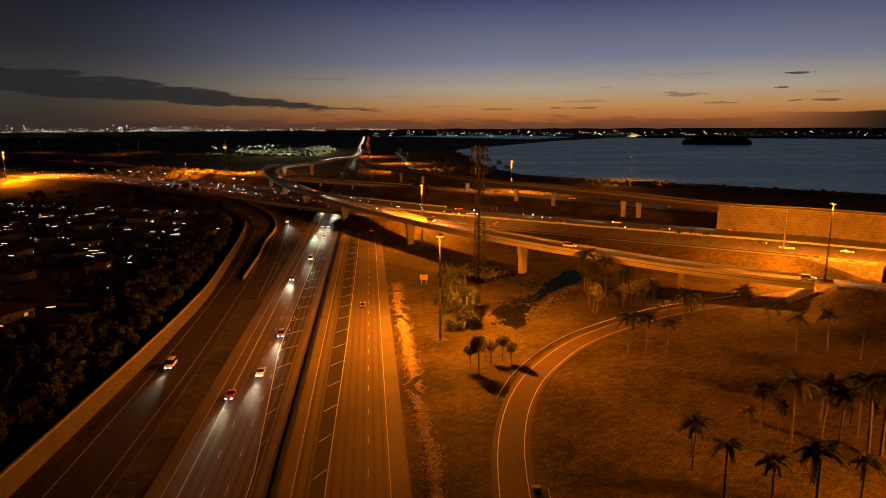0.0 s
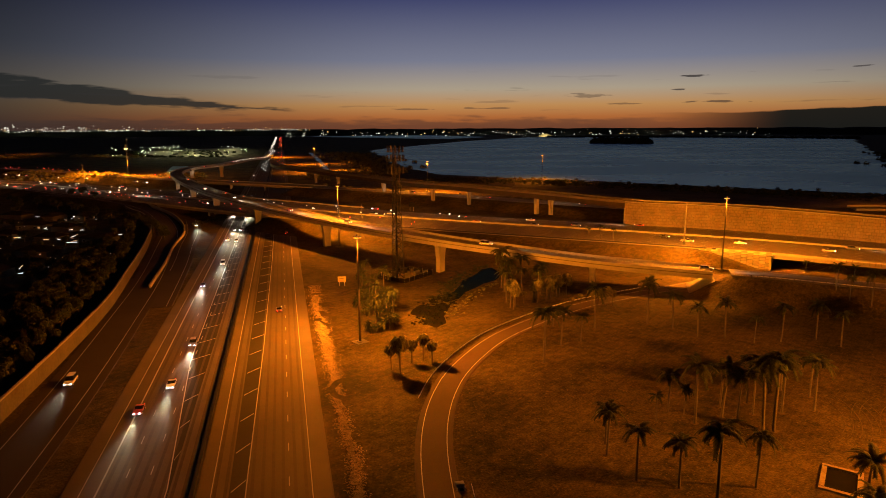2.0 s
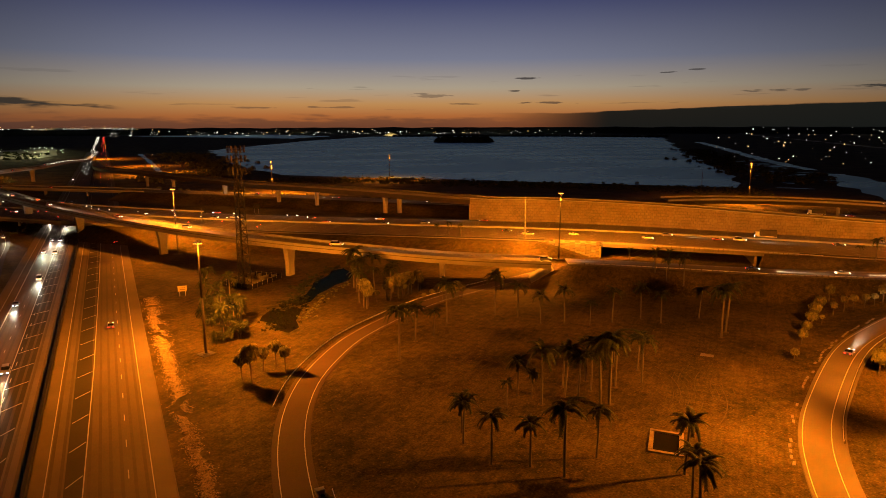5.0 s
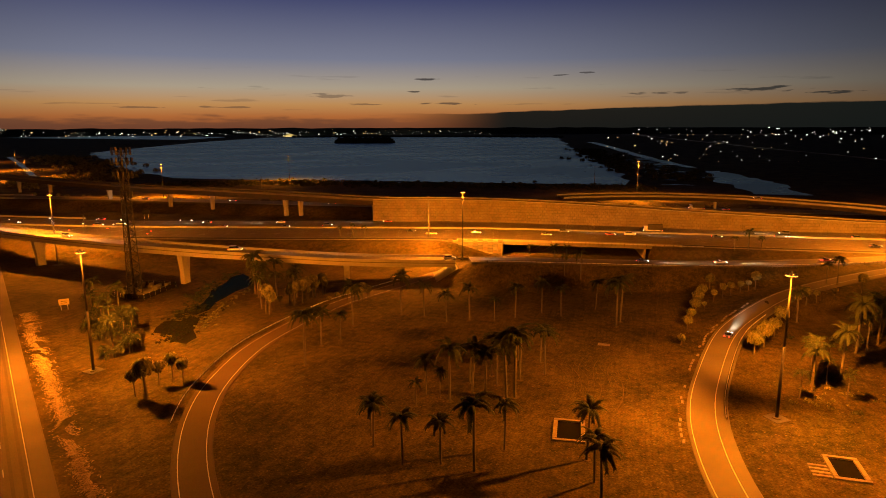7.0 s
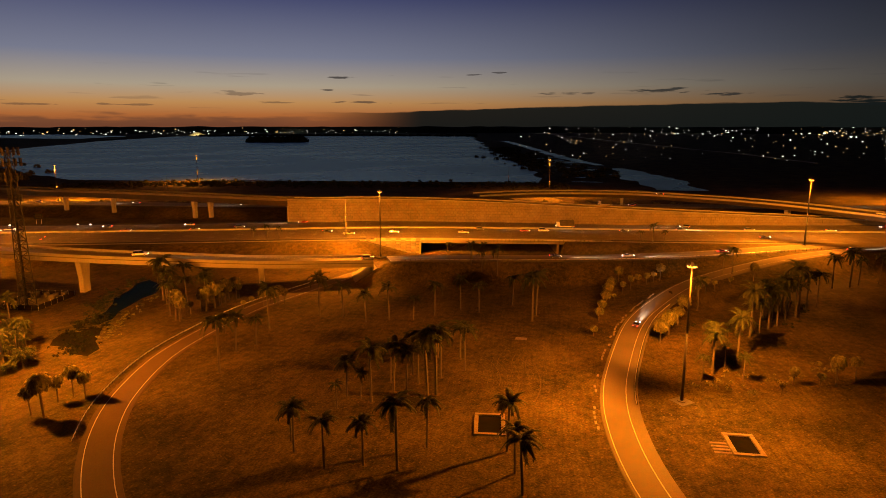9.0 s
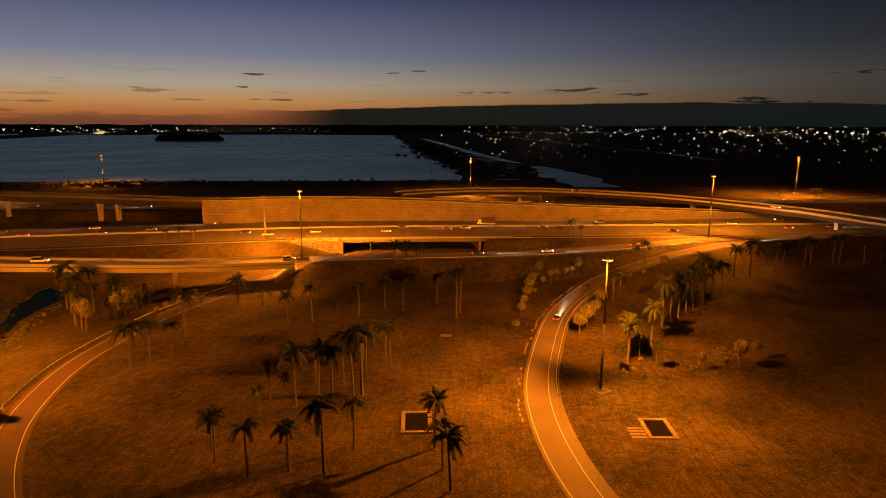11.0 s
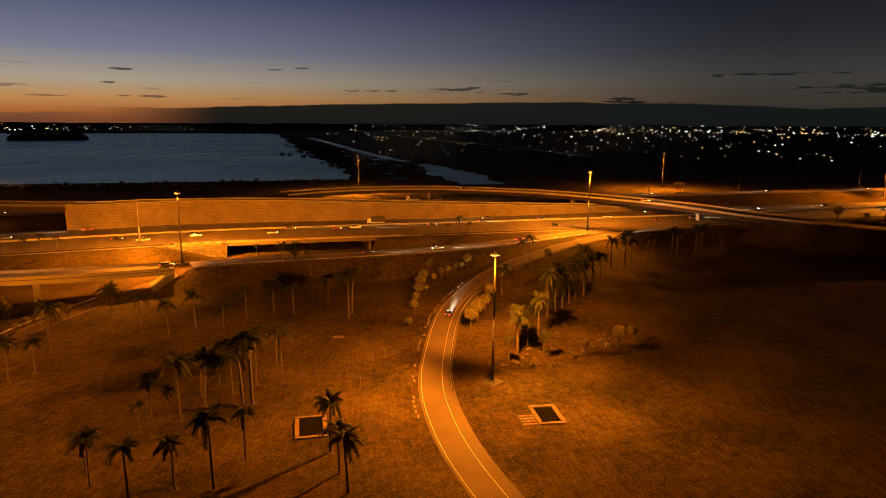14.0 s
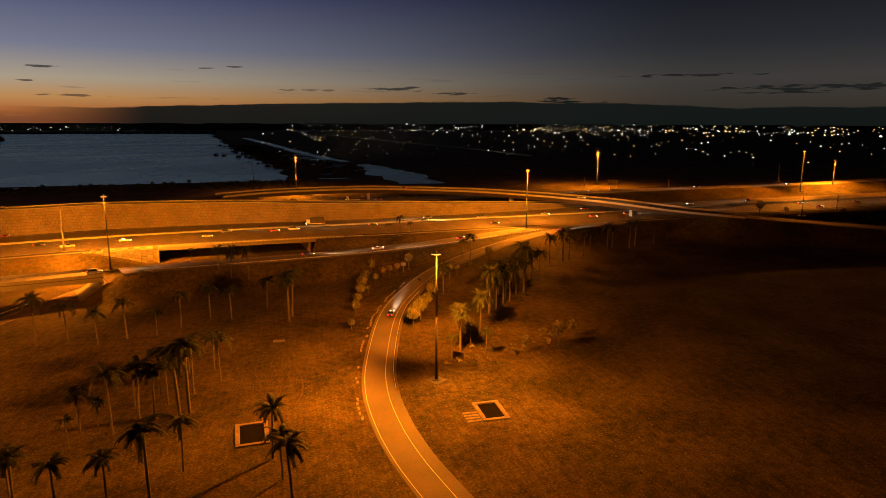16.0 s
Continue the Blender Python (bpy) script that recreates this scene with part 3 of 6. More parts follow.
def make_freeway():
    v0, v1 = 20, 1700
    full = [fw(0, v) for v in range(v0, v1 + 1, 15)]
    slab("road_freeway_south", full, -37.9, -17.6, ASPHALT, "worn asphalt freeway carriageway with white lane lines")
    slab("road_freeway_north", full, -16.4, 5.3, ASPHALT, "worn asphalt freeway carriageway with lane lines and hatched buffer")
    for name, a, b in (("road_express_lane_south", -20.9, -17.75), ("road_express_lane_north", -16.25, -11.3), ("road_shoulder_north", 2.35, 5.2),
                       ("road_shoulder_south", -37.8, -34.9)):
        slab(name, full, a, b, PALE, "paler worn concrete strip of the freeway", dz=0.126, thick=0.1)
    vs = list(range(v0, 470, 6))
    for name, fa, fb in (("road_buffer_south", buf_left, lambda v: -20.9), ("road_buffer_north", lambda v: -11.25, buf_right)):
        sh = Shape()
        n = len(vs)
        sh.put([fw(f(v), v, 0.1275) for v in vs for f in (fa, fb)], [(2 * i, 2 * i + 1, 2 * i + 3, 2 * i + 2) for i in range(n - 1)])
        tagged(sh.ob(name, ASPHALT_DARK), "dark asphalt buffer strip between express and general lanes", "road", kind="structure")
    p = Shape()
    for s in (-35.0, -14.1, 2.1):
        lines(p, full, s)
    lines(p, full, -32.4, 0.3)
    for f in (buf_left, buf_right):
        n = len(vs)
        p.put([fw(f(v) + w, v, 0.137) for v in vs for w in (-0.1, 0.1)], [(2 * i, 2 * i + 1, 2 * i + 3, 2 * i + 2) for i in range(n - 1)])
    for s, st in ((-28.7, 3.0), (-24.8, 3.0), (-1.6, 5.5)):
        dashes(p, full, s, st + 62, end=1200)
    # diagonal strokes of the two buffers
    for k in range(-2, 26):
        v = 100 + 13.2 * k
        for a, b in ((buf_left(v) + 0.2, -21.0), (-11.0, buf_right(v) - 0.2)):
            p.put([fw(a, v, 0.137), fw(b, v + 3.2, 0.137), fw(b, v + 3.55, 0.137), fw(a, v + 0.35, 0.137)], [(0, 1, 2, 3)])
    tagged(p.ob("road_marking_freeway", PAINT), "white painted lane lines, dashes and diagonal buffer strokes", "road marking", kind="structure")
    for c in (-30.55, -26.75, -23.0, -19.4, -12.7, -6.8, -3.4, 0.3):
        wear = Shape()
        for s in (-0.85, 0.85):
            lines(wear, full, c + s, 0.55, 0.1305)
        tagged(wear.ob("road_wear_freeway", WEAR), "darker tyre-polished wheel tracks along the lanes", "road", kind="structure")
    b = Shape().sweep(full, [(-17.45, 0.1), (-16.55, 0.1), (-16.7, 0.85), (-17.3, 0.85)])
    tagged(b.ob("median_barrier", RUBBER), "black median barrier between the freeway carriageways", "barrier", kind="structure")


make_freeway()


def plain_road(name, path, half, label, lane_offs=(), edge=(), material=None, dz=0.12, wide=None):
    slab(name, path, -half, wide or half, material or ASPHALT, label, dz=dz)
    p = Shape()
    if edge:
        for s in edge:
            lines(p, path, s, dz=dz + 0.012)
    for s in lane_offs:
        dashes(p, path, s, dz=dz + 0.012)
    tagged(p.ob("road_marking" + name[4:], PAINT), "white painted edge and lane lines", "road marking", kind="structure")


plain_road("road_loop_near", LOOP_A, 3.5, "single-lane asphalt loop ramp with white edge lines", edge=(-2.45, 2.45), material=ASPHALT_WARM)
plain_road("road_loop_far", LOOP_F, 3.1, "curving asphalt ramp with white edge lines under sodium light", edge=(-2.45, 2.45), material=PALE, wide=4.9)
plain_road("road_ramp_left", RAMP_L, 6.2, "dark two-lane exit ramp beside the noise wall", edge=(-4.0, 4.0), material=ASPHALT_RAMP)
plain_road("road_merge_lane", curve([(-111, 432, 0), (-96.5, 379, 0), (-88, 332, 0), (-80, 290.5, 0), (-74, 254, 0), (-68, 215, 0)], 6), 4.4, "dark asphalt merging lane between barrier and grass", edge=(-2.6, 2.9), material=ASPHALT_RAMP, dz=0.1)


def make_main():
    for name, a, b in (("road_main_near", -3.0, 29.5), ("road_main_far", -29.5, -4.0)):
        slab(name, MAIN, a, b, HIGHWAY, "wide pale multi-lane highway carriageway", dz=0.1)
    p = Shape()
    for s in (-1.2, 25.0, -5.8, -26.5):
        lines(p, MAIN, s, 0.2, 0.115)
    for s in (2.5, 6.2, 9.9, 13.6, 17.3, 21.0, -9.5, -13.2, -16.9, -20.6, -24.0):
        dashes(p, MAIN, s, dz=0.115, width=0.2)
    tagged(p.ob("road_marking_main", PAINT), "white painted lane lines of the highway", "road marking", kind="structure")
    for c in (0.6, 4.3, 8.0, 11.7, 15.4, 19.1, 22.9, -7.6, -11.3, -15.0, -18.7, -22.3):
        wear = Shape()
        for s in (-0.9, 0.9):
            lines(wear, MAIN, c + s, 0.75, 0.1075)
        tagged(wear.ob("road_wear_main", WEAR), "darker tyre-polished wheel tracks of a highway lane", "road", kind="structure")
    for name, a, b in (("road_shoulder_main", 25.4, 28.6), ("road_shoulder_main", -2.6, -1.5), ("road_shoulder_main", -28.9, -27.0)):
        slab(name, MAIN, a, b, ASPHALT_DARK, "dark asphalt shoulder strip of the highway", dz=0.109, thick=0.08)
    b = Shape().sweep(MAIN, [(-3.9, 0.0), (-3.1, 0.0), (-3.35, 0.9), (-3.65, 0.9)])
    tagged(b.ob("median_barrier_main", CONCRETE), "concrete median barrier of the highway", "barrier", kind="structure")
    slab("road_collector", COLLECT, -9, 9, HIGHWAY, "pale collector road behind the highway", dz=0.1)
    p = Shape()
    for s in (-7.2, 7.2):
        lines(p, COLLECT, s, 0.2, 0.115)
    for s in (-3.6, 0, 3.6):
        dashes(p, COLLECT, s, dz=0.115, width=0.2)
    tagged(p.ob("road_marking_collector", PAINT), "white painted lane lines", "road marking", kind="structure")


make_main()


# ---- bridges and flyovers ----
def sub(path, keep):
    return [p for p in path if keep(p)]


def flyover(name, path, half, label, deep=1.9, piers=(), barrier_mat=None, beam=None):
    e = thing(name, *path[0][:2], 0, label, "bridge")
    inv = Matrix.Translation((-path[0][0], -path[0][1], 0))

    def add(n, sh, m, lab=""):
        o = part(n, sh, m, e, lab)
        o.matrix_basis = inv
        return o

    add("deck", Shape().sweep(path, [(-half, 0.0), (half, 0.0), (half, -0.35), (-half, -0.35)]), PALE, "pale worn road deck")
    for s in (-1, 1):
        o = s * (half - 0.2)
        add("parapet", Shape().sweep(path, [(o - 0.22, -0.05), (o + 0.22, -0.05), (o + 0.12, 0.95), (o - 0.12, 0.95)]), barrier_mat or CONCRETE, "concrete parapet")
        g = s * half * 0.6
        w = half * 0.32
        add("girder", Shape().sweep(path, [(g - w, -0.36), (g + w, -0.36), (g + w, -deep), (g - w, -deep)]), beam or BEAM, "deep box girder")
    m = Shape()
    for s in (-half + 1.5, half - 1.5):
        lines(m, path, s, 0.18, 0.012)
    add("lane_line", m, PAINT)
    for x, y, base, wide in piers:
        k = min(range(len(path)), key=lambda i: (path[i][0] - x) ** 2 + (path[i][1] - y) ** 2)
        r = right_of(path)[k]
        top = path[k][2] - deep
        ang = math.degrees(math.atan2(r[1], r[0]))
        sh = Shape()
        h = top - base
        sh.put([(-wide * .5, -.9, -1), (wide * .5, -.9, -1), (wide * .5, .9, -1), (-wide * .5, .9, -1),
                (-wide * .5, -.9, h * 0.45), (wide * .5, -.9, h * 0.45), (wide * .5, .9, h * 0.45), (-wide * .5, .9, h * 0.45),
                (-wide * .75, -1.0, h - 0.3), (wide * .75, -1.0, h - 0.3), (wide * .75, 1.0, h - 0.3), (-wide * .75, 1.0, h - 0.3),
                (-wide * .8, -1.0, h + .04), (wide * .8, -1.0, h + .04), (wide * .8, 1.0, h + .04), (-wide * .8, 1.0, h + .04)],
               [(0, 3, 2, 1)] + [(4 * l + i, 4 * l + (i + 1) % 4, 4 * l + 4 + (i + 1) % 4, 4 * l + 4 + i) for l in range(3) for i in range(4)] + [(12, 13, 14, 15)])
        o = part("pier", sh, CONCRETE, e, "flared concrete pier")
        o.matrix_basis = inv @ pose(x, y, base, 0, 0, ang)
    return e


flyover("flyover_bridge", sub(FLY1, lambda p: p[0] < 130), 5.6, "long curved concrete flyover ramp on flared piers", beam=CONCRETE,
        piers=((32.3, 253.5, 0, 3.6), (87.2, 226, 0, 3.6), (-17, 319, 0, 3.6), (-61, 388, 0, 3.4), (-98, 452, 0, 3.6), (-128, 512, 6, 3.6), (-175, 645, 0, 3.6),
               (-180, 722, 6, 3.4), (-165, 800, 0, 3.6)))
# girders and parapets take darker colours for the shade on this side
flyover("girder_bridge", sub(FLY2, lambda p: p[0] < 152), 6.0, "dark steel-girder flyover ramp crossing the highway", deep=3.2, beam=GIRDER_SHADE, barrier_mat=NOISEWALL,
        piers=((109, 381, 6, 2.2), (117, 377, 6, 2.2), (54, 466, 6, 2.2), (76, 436, 6, 2.0), (20, 528, 0, 2.4), (-20, 622, 6, 2.4), (-46, 693, 0, 2.4)))
flyover("curved_bridge", sub(FLY3, lambda p: 26 < p[1] < 318), 8.6, "curved orange-lit flyover crossing over the highway", deep=2.3, beam=GIRDER_SHADE,
        piers=((367, 86, 6, 3.0), (375, 165, 6, 3.4), (352, 262, 6, 3.4)))
slab("road_ramp_right", sub(FLY1, lambda p: p[0] > 126), -5.6, 5.6, PALE, "pale asphalt ramp on a grassed embankment")
slab("road_ramp_dark", sub(FLY3, lambda p: p[1] < 30), -6.5, 6.5, ASPHALT, "asphalt ramp running down into the dark")
p = Shape()
for s in (-3.8, 3.8):
    lines(p, sub(FLY1, lambda q: q[0] > 126), s)
tagged(p.ob("road_marking_ramp_right", PAINT), "white painted edge lines of the ramp", "road marking", kind="structure")


def decks(name, path, half, keep, z_under, label):
    """A plain deck where a road on fill crosses an opening."""
    run = [q for q in path if keep(q)]
    e = thing(name, run[0][0], run[0][1], 0, label, "bridge")
    inv = Matrix.Translation((-run[0][0], -run[0][1], 0))
    for n, sh, m in (("deck", Shape().sweep(run, [(-half, -0.14), (half, -0.14), (half, -1.5), (-half, -1.5)]), BEAM),
                     ("parapet", Shape().sweep(run, [(half - 0.4, -0.1), (half, -0.1), (half, 0.9), (half - 0.25, 0.9)]), CONCRETE),
                     ("parapet", Shape().sweep(run, [(-half, -0.1), (-half + 0.4, -0.1), (-half + 0.25, 0.9), (-half, 0.9)]), CONCRETE)):
        part(n, sh, m, e).matrix_basis = inv
    return e, inv


for nm, path, half in (("crossing_bridge", MAIN, 30.5), ("collector_bridge", COLLECT, 10.0)):
    e, inv = decks(nm, path, half, lambda q: BRIDGE_FW[0] - 22 < q[0] * UY - q[1] * UX < BRIDGE_FW[1] + 24, 0, "wide concrete bridge carrying the highway over the freeway")
    mid = min(path, key=lambda q: abs(q[0] * UY - q[1] * UX + 17))
    for s in (-50, -17, 7):
        v = (mid[1] - s * -UX) / UY
        for dv in np.arange(-half * 0.9, half * 0.91, half * 0.45):
            q = fw(s, v + dv - (s + 17) * 0.85)
            o = part("pier", Shape().tube((0, 0, -0.5), (0, 0, 4.8), 0.6, 0.6, 10), CONCRETE, e, "round concrete column")
            o.matrix_basis = inv @ pose(q[0], q[1], 0)
e, inv = decks("underpass_bridge", MAIN, 30.3, lambda q: 168 < q[0] < 250, 0, "highway bridge over a dark underpass")


# ---- retaining walls ----
def wall_along(name, path, tops, bottoms, thick, material, label, cap=True, category="wall"):
    e = thing(name, path[0][0], path[0][1], 0, label, category)
    inv = Matrix.Translation((-path[0][0], -path[0][1], 0))
    rights = right_of(path)
    vs, fs = [], []
    for q, r, t, b in zip(path, rights, tops, bottoms):
        vs += [(q[0], q[1], b), (q[0], q[1], t), (q[0] - r[0] * thick, q[1] - r[1] * thick, t), (q[0] - r[0] * thick, q[1] - r[1] * thick, b)]
    for k in range(len(path) - 1):
        for j in range(4):
            a, b2 = 4 * k + j, 4 * k + (j + 1) % 4
            fs.append((a, b2, b2 + 4, a + 4))
    n = 4 * (len(path) - 1)
    fs += [(0, 3, 2, 1), (n, n + 1, n + 2, n + 3)]
    part("panel_face", Shape().put(vs, fs), material, e).matrix_basis = inv
    if cap:
        top = [(q[0] - r[0] * thick / 2, q[1] - r[1] * thick / 2, t) for q, r, t in zip(path, rights, tops)]
        part("coping", Shape().sweep(top, [(-thick / 2 - 0.12, 0.0), (thick / 2 + 0.12, 0.0), (thick / 2 + 0.12, 0.35), (-thick / 2 - 0.12, 0.35)]),
             CONCRETE, e, "cast coping").matrix_basis = inv
    return e


k = min(range(len(FLY1)), key=lambda i: abs(FLY1[i][0] - 128))
q, r = FLY1[k], right_of(FLY1)[k]
e = thing("flyover_abutment", q[0], q[1], 0, "concrete abutment block with wing walls under the flyover's end", "abutment", rz=math.degrees(math.atan2(r[1], r[0])) + 180)
part("seat_wall", Shape().box(-4.6, -0.2, -0.6, 4.6, 0.7, q[2] - 1.95), BEAM, e)
h = max(1.2, q[2] - 2.3)
w = 6 + 1.3 * h
earth = Shape().put([(-6, -22, h + 0.8), (6, -22, h + 0.8), (6, -1, h), (-6, -1, h), (-7.5, 1.6 * h, 0.02), (7.5, 1.6 * h, 0.02), (-w, -3, -0.2), (w, -3, -0.2), (-w - 2, -24, -0.2), (w + 2, -24, -0.2)],
                    [(0, 3, 2, 1), (0, 8, 6, 3), (3, 6, 4), (1, 2, 7, 9), (2, 5, 7)])
part("earth_slope", earth, GRASS, e, "grassy earth cone round the abutment")
part("slope_apron", Shape().put([(-6, -1, h), (6, -1, h), (7.5, 1.6 * h, 0.02), (-7.5, 1.6 * h, 0.02), (-6, -1, -0.5), (6, -1, -0.5)], [(0, 1, 2, 3), (0, 3, 4), (1, 5, 2)]), BEAM, e, "paved slope")

ramp2 = sub(FLY2, lambda q: q[0] > 146)
near_face = shift(ramp2, 6.0)
wall_along("retaining_wall", near_face, [q[2] + 0.2 for q in near_face], [5.0] * len(near_face), 0.5, PANELS, "tall precast panel retaining wall glowing orange under a lamp")
far_face = shift(ramp2, -6.0)[::-1]
wall_along("retaining_wall", far_face, [q[2] + 0.2 for q in far_face], [5.0] * len(far_face), 0.5, PANELS, "tall precast panel retaining wall behind the ramp")
slab("road_ramp_high", ramp2, -5.5, 5.5, PALE, "pale ramp road on top of the retaining wall", dz=-0.3, thick=0.6)
end = [near_face[0], far_face[-1]]
tagged(Shape().sweep([(*end[1][:2], 5.0), (*end[0][:2], 5.0)], [(-0.3, 0), (0.3, 0), (0.3, 10.0), (-0.3, 10.0)]).ob("wall_abutment", BEAM),
       "concrete abutment below the flyover's end", "wall", kind="structure")

ax, ay = UNDER[0]
bx, by = UNDER[1]
un = Vector((bx - ax, by - ay, 0)).normalized()
vn = Vector((-un.y, un.x, 0))
for t, s in ((0.0, 1), (1.0, -1)):
    a = Vector((ax, ay, 0)).lerp(Vector((bx, by, 0)), t)
    pth = [tuple(a + vn * w) for w in (-3.0, 15.0, 35.0, 58.0)]
    if s < 0:
        pth = pth[::-1]
    wall_along("abutment_wall", pth, [5.7] * 4, [-0.5] * 4, 0.8, PANELS, "precast panel wall of the underpass", cap=False)


def wing_wall():
    """Staggered precast panels, each a piece of its own, before a backing wall."""
    e = thing("wing_wall", ax - un.x * 28, ay - un.y * 28, 0, "precast wing wall of staggered panels beside the underpass", "wall", rz=math.degrees(math.atan2(un.y, un.x)))
    part("backing", Shape().box(0, -0.1, -0.6, 28, 0.5, 5.9), ASPHALT_DARK, e, "dark joint backing")
    part("coping", Shape().box(-0.2, -0.45, 5.75, 28.2, 0.6, 6.15), CONCRETE, e, "cast coping")
    rnd = random.Random(5)
    kinds = [Shape().put([(0, -0.1, 0), (2.26, -0.1, 0), (2.26, -0.1, 1.36), (0, -0.1, 1.36), (0.16, -0.1 - d, 0.16), (2.1, -0.1 - d, 0.16), (2.1, -0.1 - d, 1.2), (0.16, -0.1 - d, 1.2)],
                         [(4, 5, 6, 7), (0, 1, 5, 4), (1, 2, 6, 5), (2, 3, 7, 6), (3, 0, 4, 7)]) for d in (0.2, 0.42, 0.6)]
    meshes = [mesh_of("panel", k.v, k.f, m) for k in kinds for m in (BEAM, SAND, WEATHERED)]
    for col in range(12):
        for row in range(5):
            o = new("panel", meshes[rnd.randrange(9)])
            o.parent = e
            o.matrix_basis = pose(0.1 + col * 2.33, 0, -0.9 + row * 1.45 + (0.7 if col % 2 else 0.0))


wing_wall()
back = [tuple(Vector((ax, ay, 0)) + vn * 56), tuple(Vector((bx, by, 0)) + vn * 56)]
tagged(Shape().sweep(back, [(-0.4, -0.5), (0.4, -0.5), (0.4, 5.6), (-0.4, 5.6)]).ob("wall_underpass_end", BEAM), "dark concrete wall at the end of the underpass", "wall", kind="structure")

# noise wall beside the left ramp: posts and stacked panels
wall_along("noise_wall", NOISE_WALL, [ground_z(q[0], q[1]) + 4.3 - 3.0 * clamp01((q[1] - 340) / 110) for q in NOISE_WALL],
           [ground_z(q[0], q[1]) - 0.6 for q in NOISE_WALL], 0.35, NOISEWALL, "long concrete noise wall between ramp and houses")
wall2 = curve([(-78.4, 241.7, 0), (-85, 285, 0), (-92.5, 325, 0), (-100, 376, 0.8), (-120, 426, 2.8), (-150, 473, 5)], 6)
wall_along("barrier_wall", wall2, [q[2] + 1.3 for q in wall2], [q[2] - 1.0 for q in wall2], 0.4, CONCRETE, "low concrete barrier along the exit ramp", category="barrier")


# ---- water ----
def sheet(name, pts, z, material, label, wobble=6.0, step=25.0):
    """A flat body of water with an uneven shore."""
    out = []
    n = len(pts)
    for i in range(n):
        a, b = Vector((*pts[i], 0)), Vector((*pts[(i + 1) % n], 0))
        k = max(1, int((b - a).length / step))
        for j in range(k):
            q = a.lerp(b, j / k)
            w = noise.noise(q * 0.02) * wobble + noise.noise(q * 0.07) * wobble * 0.5
            out.append((q.x + w, q.y - w, z))
    o = new(name, mesh_of(name, out, [tuple(range(len(out)))], material))
    return tagged(o, label, "water", kind="structure")


sheet("water_lake", [(31, 1640), (60, 990), (95, 790), (170, 718), (246, 665), (382, 540), (480, 452), (520, 490), (780, 830), (1150, 1310), (1760, 2080), (2050, 2420), (1720, 2870), (1220, 3230), (880, 3300), (400, 2500)],
      0.3, LAKE, "wide still lake reflecting the dusk sky", 14, 30)
sheet("water_far_lake", [(-330, 4100), (420, 3000), (700, 3500), (500, 4400)], 0.3, LAKE, "distant strip of water under the dusk sky", 20, 80)
sheet("water_canal", [(505, 338), (534, 306), (565, 342), (615, 388), (668, 460), (724, 530), (712, 545), (650, 495), (590, 440), (558, 398)],
      0.3, LAKE, "widening canal mouth beside the dark marsh", 7, 12)
sheet("water_ditch", [(752, 594), (811, 680), (960, 880), (1200, 1180), (1593, 1690), (1572, 1704), (1182, 1194), (944, 892), (792, 690), (742, 604)],
      0.3, LAKE, "thin far canal beside the dark marsh", 5, 25)


def make_pools():
    rnd = random.Random(15)
    sh = Shape()
    for k in range(26):
        t = rnd.random()
        x, y = 500 + 330 * t + rnd.uniform(0, 75), 440 + 390 * t - rnd.uniform(0, 40)
        rx, n = rnd.uniform(8, 26), 12
        ry = rnd.uniform(2.0, 5.0)
        a = radians(-50)
        pts = []
        for i in range(n):
            u = 6.28319 * i / n
            px, py = rx * math.cos(u) * rnd.uniform(0.8, 1.1), ry * math.sin(u) * rnd.uniform(0.7, 1.2)
            pts.append((x + px * math.cos(a) - py * math.sin(a), y + px * math.sin(a) + py * math.cos(a), 0.3))
        sh.put(pts, [tuple(range(n))])
    tagged(sh.ob("water_marsh", LAKE), "thin pools of water on the dark marsh", "water", kind="structure")


make_pools()
sheet("water_inlet", [(-243, 850), (-225, 905), (-262, 1030), (-285, 1030), (-258, 900)], 0.3, LAKE, "small pale canal bend near the flyover", 4, 20)
sheet("water_channel", [(-48, 905), (-41, 905), (-70, 1200), (-105, 1510), (-114, 1510), (-78, 1200)], 0.3, LAKE, "narrow roadside canal", 2, 40)
sheet("water_pond", [(55, 257), (57, 249), (54.5, 241.5), (50.5, 235.5), (45, 231), (41, 224), (36.5, 219), (33, 211), (28.9, 207.4), (29.4, 216.3), (33, 221), (35.8, 229), (38, 237), (42.8, 243.5), (49.5, 254)], 0.06, POND, "dark narrow pond in the grass below the flyover", 2.2, 1.5)
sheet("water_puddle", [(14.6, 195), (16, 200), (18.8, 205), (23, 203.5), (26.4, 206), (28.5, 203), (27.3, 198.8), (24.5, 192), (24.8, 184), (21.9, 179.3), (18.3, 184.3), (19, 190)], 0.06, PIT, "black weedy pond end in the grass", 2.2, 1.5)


# thin broken pools before the lake's near shore
def make_shore_pools():
    rnd = random.Random(9)
    line = curve([(215, 728, 0), (269, 655, 0), (314, 609, 0), (356, 567, 0), (394, 508, 0), (440, 465, 0)], 5)
    total, s = lengths(line)[-1], 4.0
    sh = Shape()
    while s < total - 30:
        run = rnd.uniform(5, 26)
        w, off = rnd.uniform(1.2, 3.2), rnd.uniform(8, 26)
        top, low = [], []
        for i in range(7):
            q, _ = spot_on(line, s + run * i / 6, off)
            k = w * math.sin(math.pi * (i + 0.3) / 6.6)
            top.append((q[0] + k, q[1] + k, 0.35))
            low.append((q[0] - k * 0.7, q[1] - k * 0.7, 0.35))
        sh.put(top + low[::-1], [tuple(range(14))])
        s += run + rnd.uniform(2, 16)
    tagged(sh.ob("water_shore", LAKE), "thin bright pools along the lake's near shore", "water", kind="structure")


make_shore_pools()


